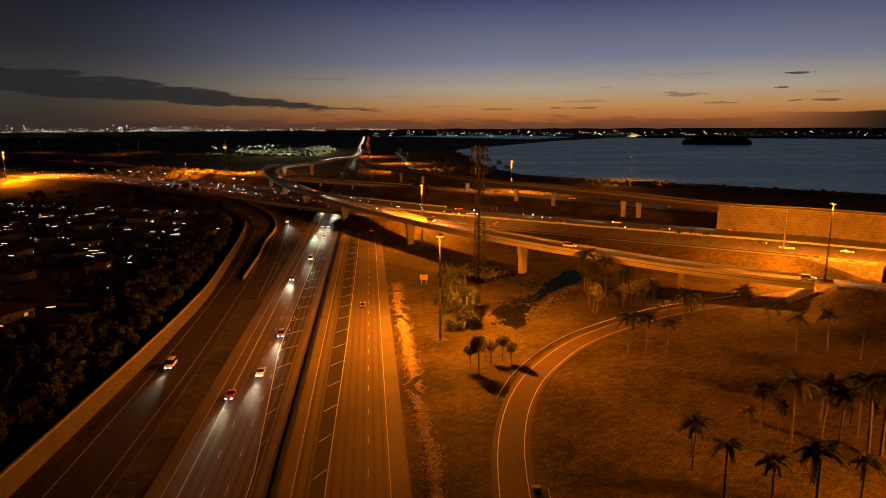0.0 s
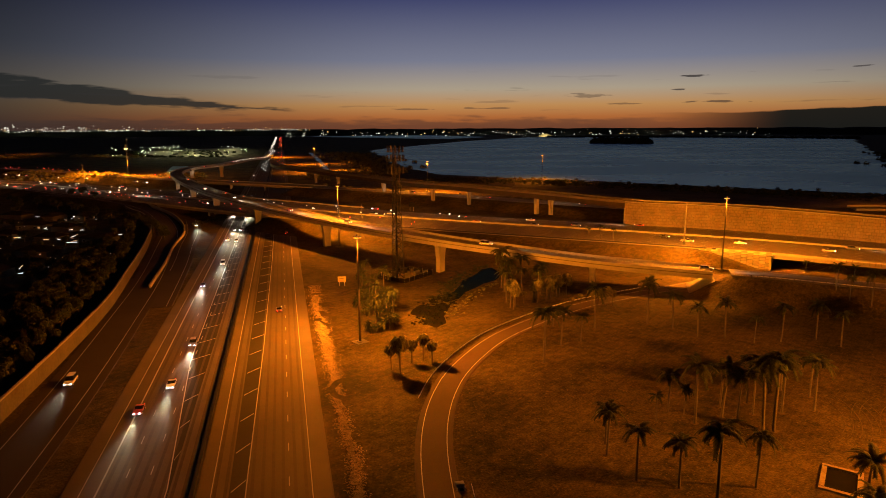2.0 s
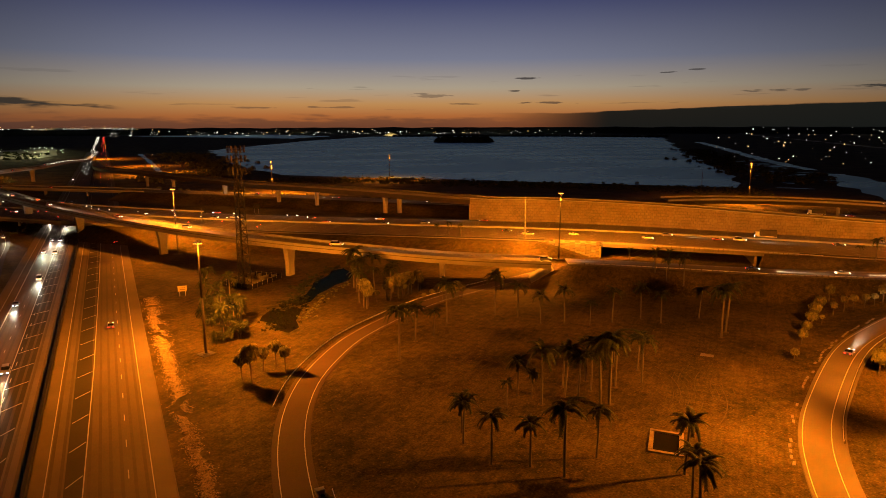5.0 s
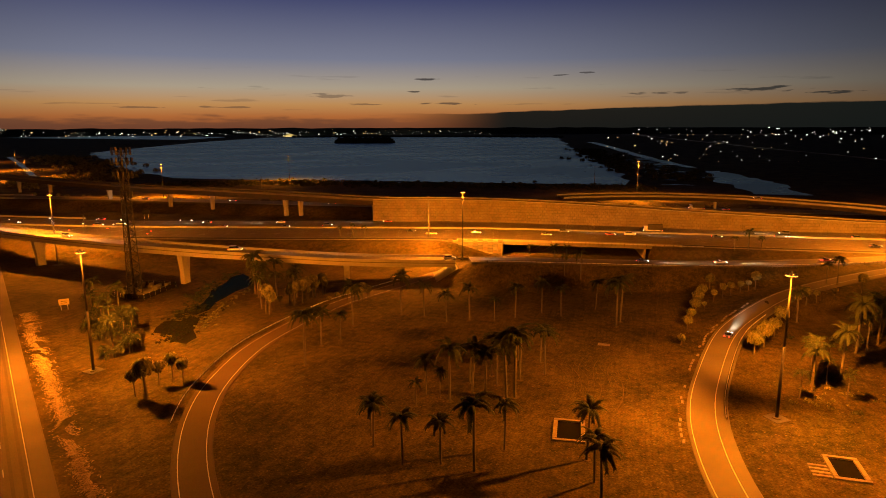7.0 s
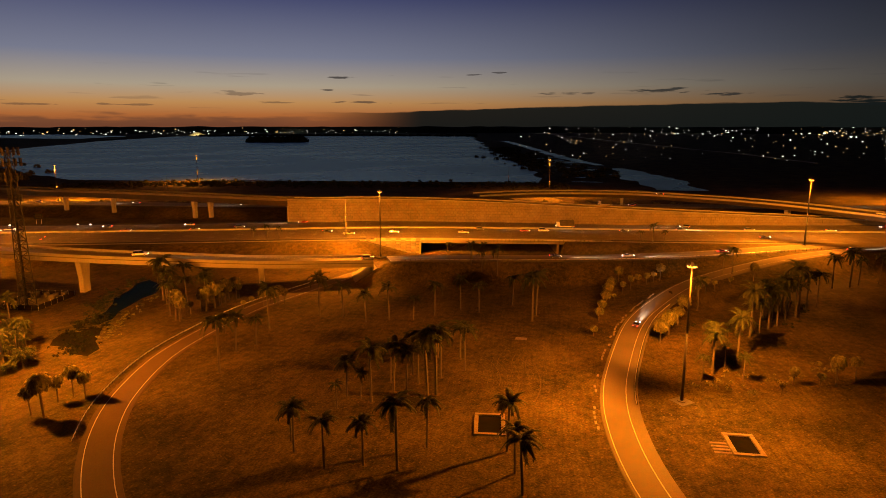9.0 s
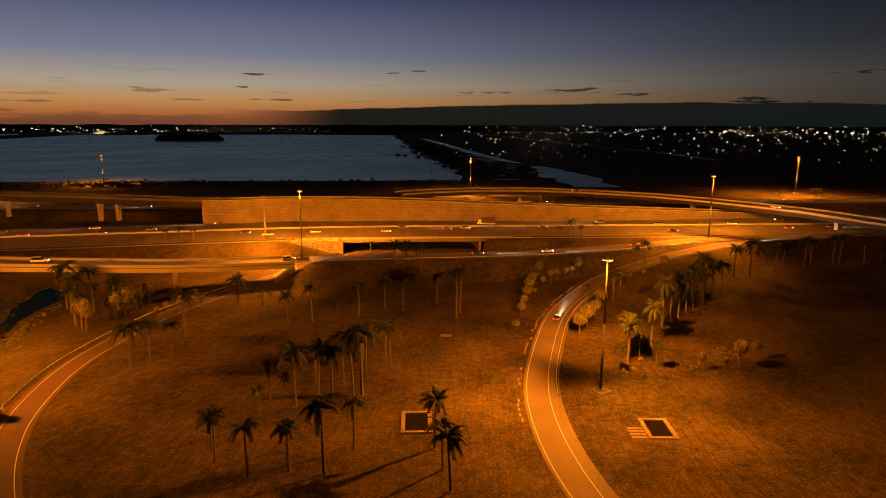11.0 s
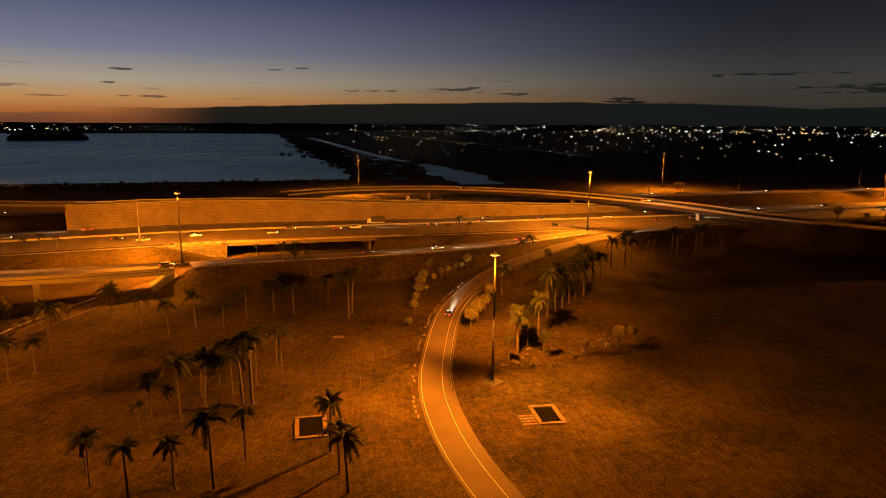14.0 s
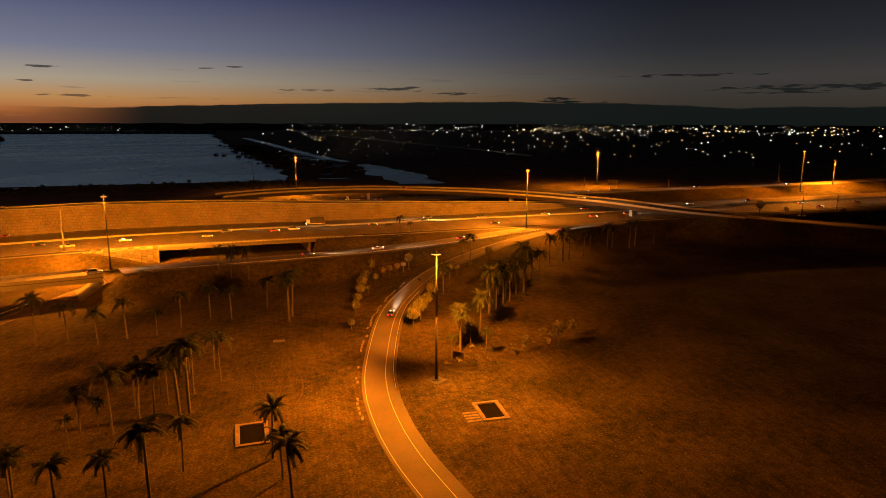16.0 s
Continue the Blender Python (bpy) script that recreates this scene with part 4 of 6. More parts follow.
# ---- high mast lamps ----
def mast_template(lit):
    e = thing("light_mast" if lit else "bare_mast", 0, 0, 0,
              "tall steel high-mast street lamp with a ring of sodium lights" if lit else "tall bare steel mast without working lights", "street lamp",
              "highway light masts" if lit else "bare masts")
    part("pole", Shape().tube((0, 0, 0), (0, 0, 15), 0.36, 0.27, 10).tube((0, 0, 15), (0, 0, 29.2), 0.27, 0.15, 10), MASTPAINT if lit else BAREMAST, e, smooth=True)
    part("foundation", Shape().tube((0, 0, -0.4), (0, 0, 0.35), 1.0, 0.9, 12).box(-1.9, -1.9, -0.5, 1.9, 1.9, 0.1), SHED, e, "weathered concrete base slab")
    if lit:
        ring = Shape()
        pts = [(0.65 * math.cos(k * math.pi / 6), 0.65 * math.sin(k * math.pi / 6), 29.3) for k in range(13)]
        for a, b in zip(pts, pts[1:]):
            ring.tube(a, b, 0.07, 0.07, 5)
        for k in range(0, 12, 3):
            ring.tube((0, 0, 29.3), pts[k], 0.05, 0.05, 5)
        part("ring", ring.tube((0, 0, 29.0), (0, 0, 30.0), 0.28, 0.2, 8), DARK_STEEL, e, "dark lowering ring")
        for k in range(8):
            a = k * math.pi / 4
            c, s = math.cos(a), math.sin(a)
            h = Shape().tube((0.8 * c, 0.8 * s, 29.25), (0.95 * c, 0.95 * s, 29.6), 0.3, 0.14, 8)
            head = part("lamp_head", h, DARK_STEEL, e)
            part("lens", Shape().tube((0.79 * c, 0.79 * s, 29.1), (0.8 * c, 0.8 * s, 29.24), 0.24, 0.28, 8), LENS, head, "glowing sodium lens")
    return e


MAST, BARE = mast_template(True), mast_template(False)


def put_mast(x, y, base, top, power=1.0, aims=(), lit=True, first=[0, 0]):
    src = MAST if lit else BARE
    k = (top - base) / 30.0
    m = Matrix.LocRotScale((x, y, base), Euler((0, 0, x)), (1, 1, k))
    if first[lit] == 0:
        src.matrix_basis = m
        first[lit] = 1
    else:
        copy_thing(src, m)
    if lit and power:
        li = bpy.data.lights.new("sodium_light", "POINT")
        li.color, li.energy, li.shadow_soft_size = SODIUM, MAST_POWER * power * 0.03, 0.5
        o = new("sodium_light", li)
        o.location = (x - 0.9, y - 0.9, base + 28.2 * k)
        for turn, share, tilt, wide in aims or ((0, 0.75, 0, 158),):  # the heads throw their light outwards, cut off below the horizon
            li = bpy.data.lights.new("sodium_head", "SPOT")
            li.color, li.energy, li.shadow_soft_size = SODIUM, MAST_POWER * power * share, 0.2
            li.spot_size, li.spot_blend = radians(wide), 1.0 if aims else 0.5
            o = new("sodium_head", li)
            o.matrix_basis = pose(x, y, base + 28.2 * k, 0, 0, turn) @ pose(0, 0.7, 0, tilt, 0, 0)


for row in ((-1.0, 170.3, 0, 30.5, 0.95, ((190, 0.46, 64, 140), (0, 0.46, 62, 150), (285, 0.8, 75, 165), (75, 0.54, 62, 145))),
            (119.2, 70.3, 0, 30.4, 0.85, ((140, 0.5, 52, 140), (222, 0.36, 56, 140), (38, 0.95, 68, 112), (95, 0.42, 72, 112), (302, 1.05, 70, 112))),
            (141.5, 228.5, 2.8, 31.3, 1.16, ((116, 0.8, 42, 80), (15, 1.0, 75, 165), (270, 0.85, 66, 112))),
            (202, 687, 0, 27, 1.1), (388, 361.5, 0, 30.8, 1.2),
            (296, 121.7, 6, 35.5, 1.05, ((285, 0.8, 74, 130), (30, 0.75, 74, 150), (100, 0.7, 30, 100))), (567, 166, 4, 33, 1.4), (-10.7, 316, 0, 30.8, 1.15, ((330, 0.7, 70, 130), (30, 0.85, 74, 120), (180, 0.4, 30, 140))),
            (590, 5, 5, 36.7, 1.3, ((200, 0.9, 60, 150), (60, 0.6, 60, 150))), (659, -19, 4, 27, 1.0)):
    put_mast(*row)
for row in ((-274, 805, 6, 38, 4.4, ((0, 0.9, 0, 168),)), (-480, 1420, 0, 35, 0.12), (-720, 1423, 0, 23.5, 0.12), (-765, 1610, 0, 28, 0.12), (-1013, 1613, 0, 28, 0.12), (-475, 690, 3, 34, 4.2, ((0, 0.9, 0, 168), (300, 0.5, 70, 120))),
            (-315, 780, 6, 18, 0.4), (-70, 1044, 0, 25.6, 1.0), (-50, 869, 0, 24, 2.0), (60, 560, 0, 29, 2.6, ((0, 0.9, 0, 168),)), (-150, 1300, 0, 28, 1.0)):
    put_mast(*row)
for row in ((144.7, 264.7, 6, 26.5), (1.0, 373, 5.5, 19.3), (153, 614, 0, 20.2), (683, 25, 4, 30), (429, 1.4, 5, 26.4), (460, -17, 5, 23.6), (505, 158, 0, 23.7), (597, 109, 0, 20.3), (455, 481, 0, 27.8)):
    put_mast(*row, power=0, lit=False)


# ---- palms ----
def frond_mesh(seed, length=3.4, droop=1.0):
    rnd = random.Random(seed)
    sh = Shape()
    n = 9
    pts = []
    for i in range(n):
        t = i / (n - 1)
        pts.append(Vector((0, length * (t * 0.95 - 0.22 * t * t * droop), length * (0.5 * t - 0.92 * droop * t * t))))
    for i in range(n - 1):
        a, b = pts[i], pts[i + 1]
        w = 0.06 * (1 - i / n) + 0.015
        sh.put([a + Vector((-w, 0, 0)), a + Vector((w, 0, 0)), b + Vector((w * 0.8, 0, 0)), b + Vector((-w * 0.8, 0, 0))], [(0, 1, 2, 3)])
    m = 30
    for i in range(2, m):
        t = i / m
        k = t * (n - 1)
        j = min(int(k), n - 2)
        p = pts[j].lerp(pts[j + 1], k - j)
        d = (pts[j + 1] - pts[j]).normalized()
        ll = length * 0.23 * math.sin(min(1, t * 1.25 + 0.12) * math.pi * 0.72 + 0.35) * rnd.uniform(0.8, 1.15)
        for s in (-1, 1):
            side = Vector((s, 0, 0))
            tip = p + side * ll * 0.75 + d * ll * 0.5 + Vector((0, 0, -ll * rnd.uniform(0.25, 0.6)))
            wv = d * 0.1
            mid = p.lerp(tip, 0.5) + Vector((0, 0, ll * 0.1))
            sh.put([p - wv * 0.6, p + wv * 0.6, mid + wv, mid - wv, tip], [(0, 1, 2, 3), (3, 2, 4)])
    return mesh_of("frond", sh.v, sh.f, FROND)


FRONDS = [frond_mesh(k, 3.2 + 0.3 * (k % 2), 0.6 + 0.2 * k) for k in range(4)]


def add_fronds(e, z, count, scale=1.0, seed=0, lift=0.0):
    rnd = random.Random(seed)
    for k in range(count):
        o = new("frond", FRONDS[rnd.randrange(4)])
        o.parent = e
        o.matrix_basis = Matrix.LocRotScale((0, 0, z), Euler((radians(rnd.uniform(-22, 38) + lift), radians(rnd.uniform(-8, 8)), 2.39996 * k + rnd.uniform(-.2, .2))), (scale,) * 3)


def trunk_shape(h, r0, r1, bend, n=6, sides=9, belly=0.0):
    sh = Shape()
    vs, fs = [], []
    for i in range(n + 1):
        t = i / n
        r = r0 + (r1 - r0) * t + belly * math.sin(t * math.pi) + (0.12 * r0 if i == 0 else 0)
        for j in range(sides):
            a = 6.28319 * j / sides
            vs.append((bend * t * t + r * math.cos(a), r * math.sin(a), h * t - (0.3 if i == 0 else 0)))
    for i in range(n):
        for j in range(sides):
            fs.append((i * sides + j, i * sides + (j + 1) % sides, (i + 1) * sides + (j + 1) % sides, (i + 1) * sides + j))
    return sh.put(vs, fs)


def royal_palm(seed):
    e = thing("royal_palm", 0, 0, 0, "royal palm with smooth grey trunk and drooping dark fronds on grass", "palm tree", "royal palms")
    rnd = random.Random(seed)
    b = rnd.uniform(-0.3, 0.3)
    part("trunk", trunk_shape(8.2, 0.22, 0.16, b, belly=0.03), TRUNK, e, smooth=True)
    o = part("crownshaft", Shape().tube((0, 0, 0), (0, 0, 1.3), 0.2, 0.12, 8), SHAFT, e, "smooth green crownshaft")
    o.location = (b, 0, 8.15)
    add_fronds(e, 9.3, 16, 1.16, seed, 10)
    part("mulch_ring", Shape().tube((0, 0, -0.3), (0, 0, 0.06), 0.9, 0.7, 12), SOIL, e, "low earth ring")
    return e


def fan_crown(seed, r, count, size, squash=0.85, mat_=None, lo=-0.6):
    """Many small pointed leaves on an uneven ball with gaps."""
    rnd = random.Random(seed)
    sh = Shape()
    for k in range(count):
        while True:
            d = Vector((rnd.uniform(-1, 1), rnd.uniform(-1, 1), rnd.uniform(lo, 1)))
            if 0.1 < d.length < 1:
                break
        d.normalize()
        rr = r * rnd.uniform(0.45, 1.05) * (0.85 + 0.3 * noise.noise(d * 2.2 + Vector((seed, 0, 0))))
        c = Vector((d.x * rr, d.y * rr, d.z * rr * squash))
        side = d.cross(Vector((0, 0, 1))).normalized() if abs(d.z) < 0.95 else Vector((1, 0, 0))
        side = Matrix.Rotation(rnd.uniform(-1.3, 1.3), 3, d) @ side
        s = size * rnd.uniform(0.6, 1.3)
        along = d.cross(side)
        tip = c + (along * 0.75 + d * rnd.uniform(0.0, 0.55) + Vector((0, 0, -0.3))) * s
        sh.put([c - along * s * 0.2, c + side * s * 0.42 + along * s * 0.25, tip, c - side * s * 0.42 + along * s * 0.25 + d * s * 0.15], [(0, 1, 2, 3)])
    return sh


def sabal_palm(seed):
    e = thing("cabbage_palm", 0, 0, 0, "cabbage palm with thin trunk and round shaggy crown", "palm tree", "cabbage palms")
    part("trunk", trunk_shape(5.2, 0.2, 0.18, 0.15), TRUNK, e, smooth=True)
    o = part("crown", fan_crown(seed, 1.75, 460, 0.8, 0.95, lo=-0.75), FANLEAF, e, "rounded crown of fan leaves")
    o.location = (0.15, 0, 5.7)
    return e


def broad_tree(seed, name="broadleaf_tree", label="small bushy broadleaf tree with orange-lit leaves"):
    e = thing(name, 0, 0, 0, label, "tree", "ramp trees")
    rnd = random.Random(seed)
    sh = trunk_shape(2.2, 0.16, 0.11, 0.1, n=3)
    for k in range(5):
        a = k * 1.257 + rnd.uniform(-.3, .3)
        sh.tube((0.06, 0, 1.7 + 0.1 * k), (1.1 * math.cos(a), 1.1 * math.sin(a), 3.2 + rnd.uniform(-.3, .5)), 0.07, 0.03, 5)
    part("trunk", sh, TRUNK, e)
    o = part("crown", fan_crown(seed, 1.7, 520, 0.6, 0.9), LEAF, e, "uneven leafy crown")
    o.location = (0, 0, 3.4)
    return e


def clump_palm(seed):
    e = thing("clumping_palm", 0, 0, 0, "clumping palm thicket with many arching feathery fronds", "palm tree", "palm thicket")
    rnd = random.Random(seed)
    for k in range(7):
        x, y, h = rnd.uniform(-1.9, 1.9), rnd.uniform(-1.9, 1.9), rnd.uniform(1.5, 5.0)
        o = part("stem", trunk_shape(h, 0.12, 0.08, 0.2, n=3, sides=6), TRUNK, e)
        o.location = (x, y, 0)
        for j in range(10):
            f = new("frond", FRONDS[rnd.randrange(4)])
            f.parent = e
            f.matrix_basis = Matrix.LocRotScale((x + 0.2, y, h), Euler((radians(rnd.uniform(5, 45)), 0, j * 0.785 + rnd.uniform(-.3, .3))), (rnd.uniform(0.75, 1.05),) * 3)
    return e


ROYAL = [royal_palm(k) for k in range(3)]
SABAL = [sabal_palm(k) for k in range(2)]
BROAD = [broad_tree(k) for k in range(2)]
CLUMP = [clump_palm(k) for k in range(2)]
USED = set()


def plant(kinds, rows, natural, group=""):
    rnd = random.Random(len(rows) + int(rows[0][0]))
    for x, y, h in rows:
        src = kinds[rnd.randrange(len(kinds))]
        k = h / natural
        m = Matrix.LocRotScale((x, y, ground_z(x, y)), Euler((radians(rnd.uniform(-2, 2)), radians(rnd.uniform(-2, 2)), rnd.uniform(0, 6.28))), (0.25 * k + 0.75 * min(k, 1.15), 0.25 * k + 0.75 * min(k, 1.15), k))
        if src.name not in USED:
            USED.add(src.name)
            src.matrix_basis = m
        else:
            copy_thing(src, m)


plant(ROYAL, [(43.3, 101.3, 8.8), (45, 92.7, 9.6), (51, 89.4, 8.8), (54.8, 84.4, 12.3), (63.6, 87.8, 7), (70.4, 71.4, 9), (66.8, 65.9, 9.9), (74.4, 77.6, 9.3), (44.6, 105.4, 8.1)], 9.4)
plant(ROYAL, [(58.2, 112.6, 6), (62.8, 116.7, 8.9), (64.7, 113.8, 4.7), (65.6, 110.9, 9.4), (74.9, 117.4, 9.8), (72.2, 112.3, 10.3), (73.8, 109.6, 10.9), (81.5, 118.2, 7.4),
              (79.4, 112.9, 9.4), (77.2, 106.2, 10), (79.1, 105.6, 11.3), (85.8, 112.7, 8.3), (97, 119.2, 9.6), (93.1, 112.6, 11.2), (93.2, 123.5, 8.4)], 9.4)
plant(ROYAL, [(85.1, 174.1, 9.6), (90.4, 168.6, 10.9), (93.7, 160.4, 8.4), (100.7, 158.3, 9.6), (106.6, 153.7, 7.5), (114.4, 153.4, 7.6), (124.9, 153.4, 7.6), (127.8, 147.5, 9.5),
              (134.6, 130.5, 10.3), (139.3, 133.6, 10.1), (141.9, 147, 7.1), (156.1, 185.7, 6.2), (161.7, 184.8, 6), (164.3, 180.4, 5.8), (173.4, 222.5, 6.3)], 9.4)
plant(ROYAL, [(45.1, 147.4, 10.1), (53.4, 159.2, 10.5), (59.4, 160.5, 8.1), (67.8, 171.9, 9.4), (48.5, 203.9, 9.8), (56.2, 212.3, 9.6), (63, 212.2, 9), (51, 217.9, 8.5), (60, 205, 8)], 9.4)
plant(SABAL, [(56.1, 175.5, 5.1), (48.9, 195.4, 8), (54.1, 201.8, 5.8), (58.8, 201.8, 7.1), (63.5, 207.1, 5.3), (65.8, 207.8, 5.5), (68.7, 208.5, 5.3), (73.1, 211.3, 4.5),
              (78.2, 196.3, 5.8), (80.5, 194.4, 5.9), (85.9, 201.4, 4.8), (6.6, 148.2, 8.9), (8.6, 145.4, 8.3), (11.9, 152.3, 8.3), (15.0, 153.4, 10.0), (16.9, 150.2, 9.0)], 7.0)
plant(CLUMP, [(0.5, 213, 6.5), (2.5, 203, 7.2), (6.6, 181, 6.5), (2.6, 178.2, 4.5), (9, 186, 5.5), (8.6, 206, 6.5), (5.6, 194, 6.5), (-0.5, 205, 6.2), (4.5, 209, 7.5), (10, 213, 6), (1.5, 196, 6), (8.5, 199, 6.8)], 6.5)
plant(ROYAL, [(-0.1, 216, 8.2), (2.4, 209, 9), (1, 226, 8), (4.3, 197, 8.6), (7.0, 187, 7.4), (7.6, 201, 7.2), (7.4, 214, 8), (4.5, 220, 7.6), (9.5, 193, 6.4), (4.0, 184, 6.6)], 9.4)
plant(ROYAL, [(51.4, 224, 10.5), (52.8, 221.4, 10.8), (59.9, 227.8, 11), (62.8, 212.3, 11)], 9.4)
plant(SABAL, [(57.9, 203.7, 8.4), (62.3, 203.8, 7.6), (64.4, 205.3, 7.4), (67.3, 208.2, 7.2), (71.6, 209.6, 7), (48.4, 197.6, 8.3), (50.2, 198.5, 7.8), (79.9, 194.7, 7), (82.4, 194.4, 7.4), (72.6, 198.1, 5), (68.8, 195.7, 4.6), (75.5, 195.4, 5.2)], 7.0)
plant(SABAL, [(190.7, 136, 7), (195.3, 136.2, 6.7), (200.3, 136.1, 6.5), (171.9, 128.9, 4.1), (183.3, 134, 3.8), (205.2, 136.3, 5.7), (208.3, 135.7, 6)], 7.0)
plant(BROAD, [(166.4, 128, 5.2), (151.3, 118.7, 4.2), (138.3, 110.1, 3.6), (182.6, 138.4, 4.6), (195, 144.6, 6), (158.5, 123.5, 4.6), (174, 133, 5), (148.6, 95.4, 6), (156.4, 97.8, 6.6), (166.8, 101.5, 6.2), (176.5, 106, 5.6)], 4.6)
plant(SABAL, [(194.5, 112, 4.2), (199.5, 112, 5.4), (205.2, 112, 5.4), (213.8, 111, 5.4), (227.4, 109.5, 5.8)], 7.0)
plant(ROYAL, [(132.4, 73.5, 6.6), (138.4, 74.3, 9.3), (152.4, 75.6, 8.8), (175.9, 83.9, 8.1), (154.7, 83.9, 7.5), (145.4, 75, 5.9), (140, 67.6, 5.9), (177.2, 82.3, 9.9),
              (184.4, 83.2, 11.1), (188.9, 82.8, 12.2), (196.6, 83.9, 11.6), (201.8, 83.2, 11.8), (214.4, 85.5, 11.3), (191, 85.3, 7.7), (205.9, 83.9, 10), (220.3, 84.7, 11.5)], 9.4)
plant(ROYAL, [(249.8, 91.5, 8.8), (256.6, 88.2, 9.9), (261.6, 87.2, 7.6), (272.7, 84.2, 8), (281.6, 84.2, 7.5), (289.8, 78.3, 8.8), (297.8, 78.2, 7.2), (303.7, 71.4, 10.2),
              (309.6, 70.3, 10.4), (319.1, 63.2, 7.9), (328.1, 58.8, 7.2), (242.9, 169.4, 6), (247.4, 166, 6.5), (251.5, 162.8, 6.2), (107.8, 286.7, 5), (112.9, 283.6, 5), (117.9, 280.7, 5)], 9.4)
plant(ROYAL, [(172.3, 82.5, 10.5), (203.5, 88.2, 10.5), (184.9, 106.0, 7.5), (224.8, 116.4, 7.1), (222.7, 118.9, 6.7), (141.7, 76.3, 7.9), (193.3, 89.1, 10.5), (207.3, 87.8, 10.5)], 9.4)
plant(ROYAL, [(154.7, 183.4, 7.5), (155.3, 177.9, 8), (159.2, 173.3, 8)], 9.4)
plant(SABAL, [(408.6, 22.7, 8.6), (424.3, 9.5, 7.7), (147, 59.4, 6.4), (154.7, 53.4, 6.5), (163.5, 52.6, 4.6), (150.7, 55.2, 3.2), (140.2, 58.8, 2.6)], 7.0)


# ---- larger trees and belts of scrub ----
def oak_tree(seed):
    e = thing("oak_tree", 0, 0, 0, "spreading dark broadleaf tree in the unlit neighbourhood", "tree", "dark trees")
    rnd = random.Random(seed)
    sh = trunk_shape(3.6, 0.4, 0.28, 0.2, n=4)
    for k in range(7):
        a = k * 0.9 + rnd.uniform(-.3, .3)
        sh.tube((0.2, 0, 2.6 + 0.15 * k), (2.6 * math.cos(a), 2.6 * math.sin(a), 5.0 + rnd.uniform(-.6, 1.2)), 0.17, 0.05, 5)
    part("trunk", sh, TRUNK, e)
    cr = Shape()
    for k in range(9):
        c = fan_crown(seed * 20 + k, rnd.uniform(1.4, 2.3), 150, 0.75, 0.8)
        o = Vector((rnd.uniform(-2.6, 2.6), rnd.uniform(-2.6, 2.6), rnd.uniform(4.2, 7.2)))
        cr.put([Vector(v) + o for v in c.v], c.f)
    part("crown", cr, LEAF_SHADE, e, "lumpy dark crown with gaps")
    return e


OAK = [oak_tree(k) for k in range(3)]


def inside_left(x, y):
    """West of the noise wall."""
    near = min(NOISE_WALL, key=lambda q: abs(q[1] - y))
    return x < near[0] - 8


rnd = random.Random(11)
spots = []
while len(spots) < 230:
    y = rnd.uniform(60, 560)
    x = rnd.uniform(-360, -70)
    far = y > 470 and x > -200
    if inside_left(x, y) and not far and y < 500 - (x + 150) * 0.55 and all((x - a) ** 2 + (y - b) ** 2 > 40 for a, b, _ in spots):
        spots.append((x, y, rnd.uniform(4.5, 8.5)))
plant(OAK, spots, 8.5)
plant(OAK, [(-104, 350, 7), (-110, 362, 8.5), (-118, 378, 9), (-124, 388, 8.5), (-131, 404, 9), (-140, 416, 8), (-150, 430, 8), (-165, 446, 8), (-182, 462, 7.5),
            (-128, 372, 8), (-137, 390, 9), (-200, 480, 7), (-222, 500, 7), (-245, 520, 7), (-270, 540, 7)], 8.5)


near_wall = []
for off in (9, 16, 24):
    line = shift([q for q in NOISE_WALL if 80 < q[1] < 345], -off)
    near_wall += [(*spot_on(line, d0 + rnd.uniform(-2, 2), rnd.uniform(-2, 2))[0][:2], rnd.uniform(6.5, 9.5)) for d0 in range(0, int(lengths(line)[-1]), 7)]
plant(OAK, near_wall, 8.5)


def belt(name, path, width, count, size, material, label, seed=0, leaves=26):
    """Uncounted scrub along a line."""
    rnd = random.Random(seed)
    total = lengths(path)[-1]
    sh = Shape()
    balls = [fan_crown(seed + k, 1.0, leaves, 0.7, 0.8, lo=-0.2) for k in range(4)]
    for k in range(count):
        q, _ = spot_on(path, rnd.uniform(0, total), rnd.gauss(0, width * 0.4))
        r = size * rnd.uniform(0.4, 1.4)
        b = balls[k % 4]
        o = Vector((q[0], q[1], ground_z(q[0], q[1]) + r * 0.25))
        sh.put([Vector(v) * r + o for v in b.v], b.f)
    return tagged(sh.ob(name, material), label, "shrubs", kind="stuff")


shore = curve([(60, 700, 0), (150, 690, 0), (240, 620, 0), (380, 500, 0), (470, 415, 0)], 10)
belt("shore_scrub", shore, 42, 1300, 1.7, LEAF_SHADE, "dark scrub along the lake shore", 3)
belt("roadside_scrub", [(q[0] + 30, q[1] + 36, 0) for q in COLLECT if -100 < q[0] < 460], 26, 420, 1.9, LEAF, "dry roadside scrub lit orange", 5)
belt("median_scrub", curve([(-420, 900, 0), (-330, 790, 0), (-190, 830, 0)], 8), 60, 300, 3.0, LEAF, "scrub trees beside the far ramps", 6)
belt("canal_scrub", curve([(-60, 760, 0), (0, 800, 0), (20, 1000, 0), (-40, 1500, 0)], 8), 70, 420, 4.0, LEAF, "low trees along the roadside canal", 7)
belt("island_trees", curve([(815, 2140, 0), (890, 2085, 0), (960, 2040, 0)], 10), 42, 420, 15.0, LEAF_SHADE, "dark wooded island in the lake", 8)
belt("dike_trees", curve([(980, 3260, 0), (1300, 3150, 0), (1750, 2850, 0), (2080, 2430, 0)], 30), 60, 420, 9.0, LEAF_SHADE, "dark tree line on the far shore", 9)
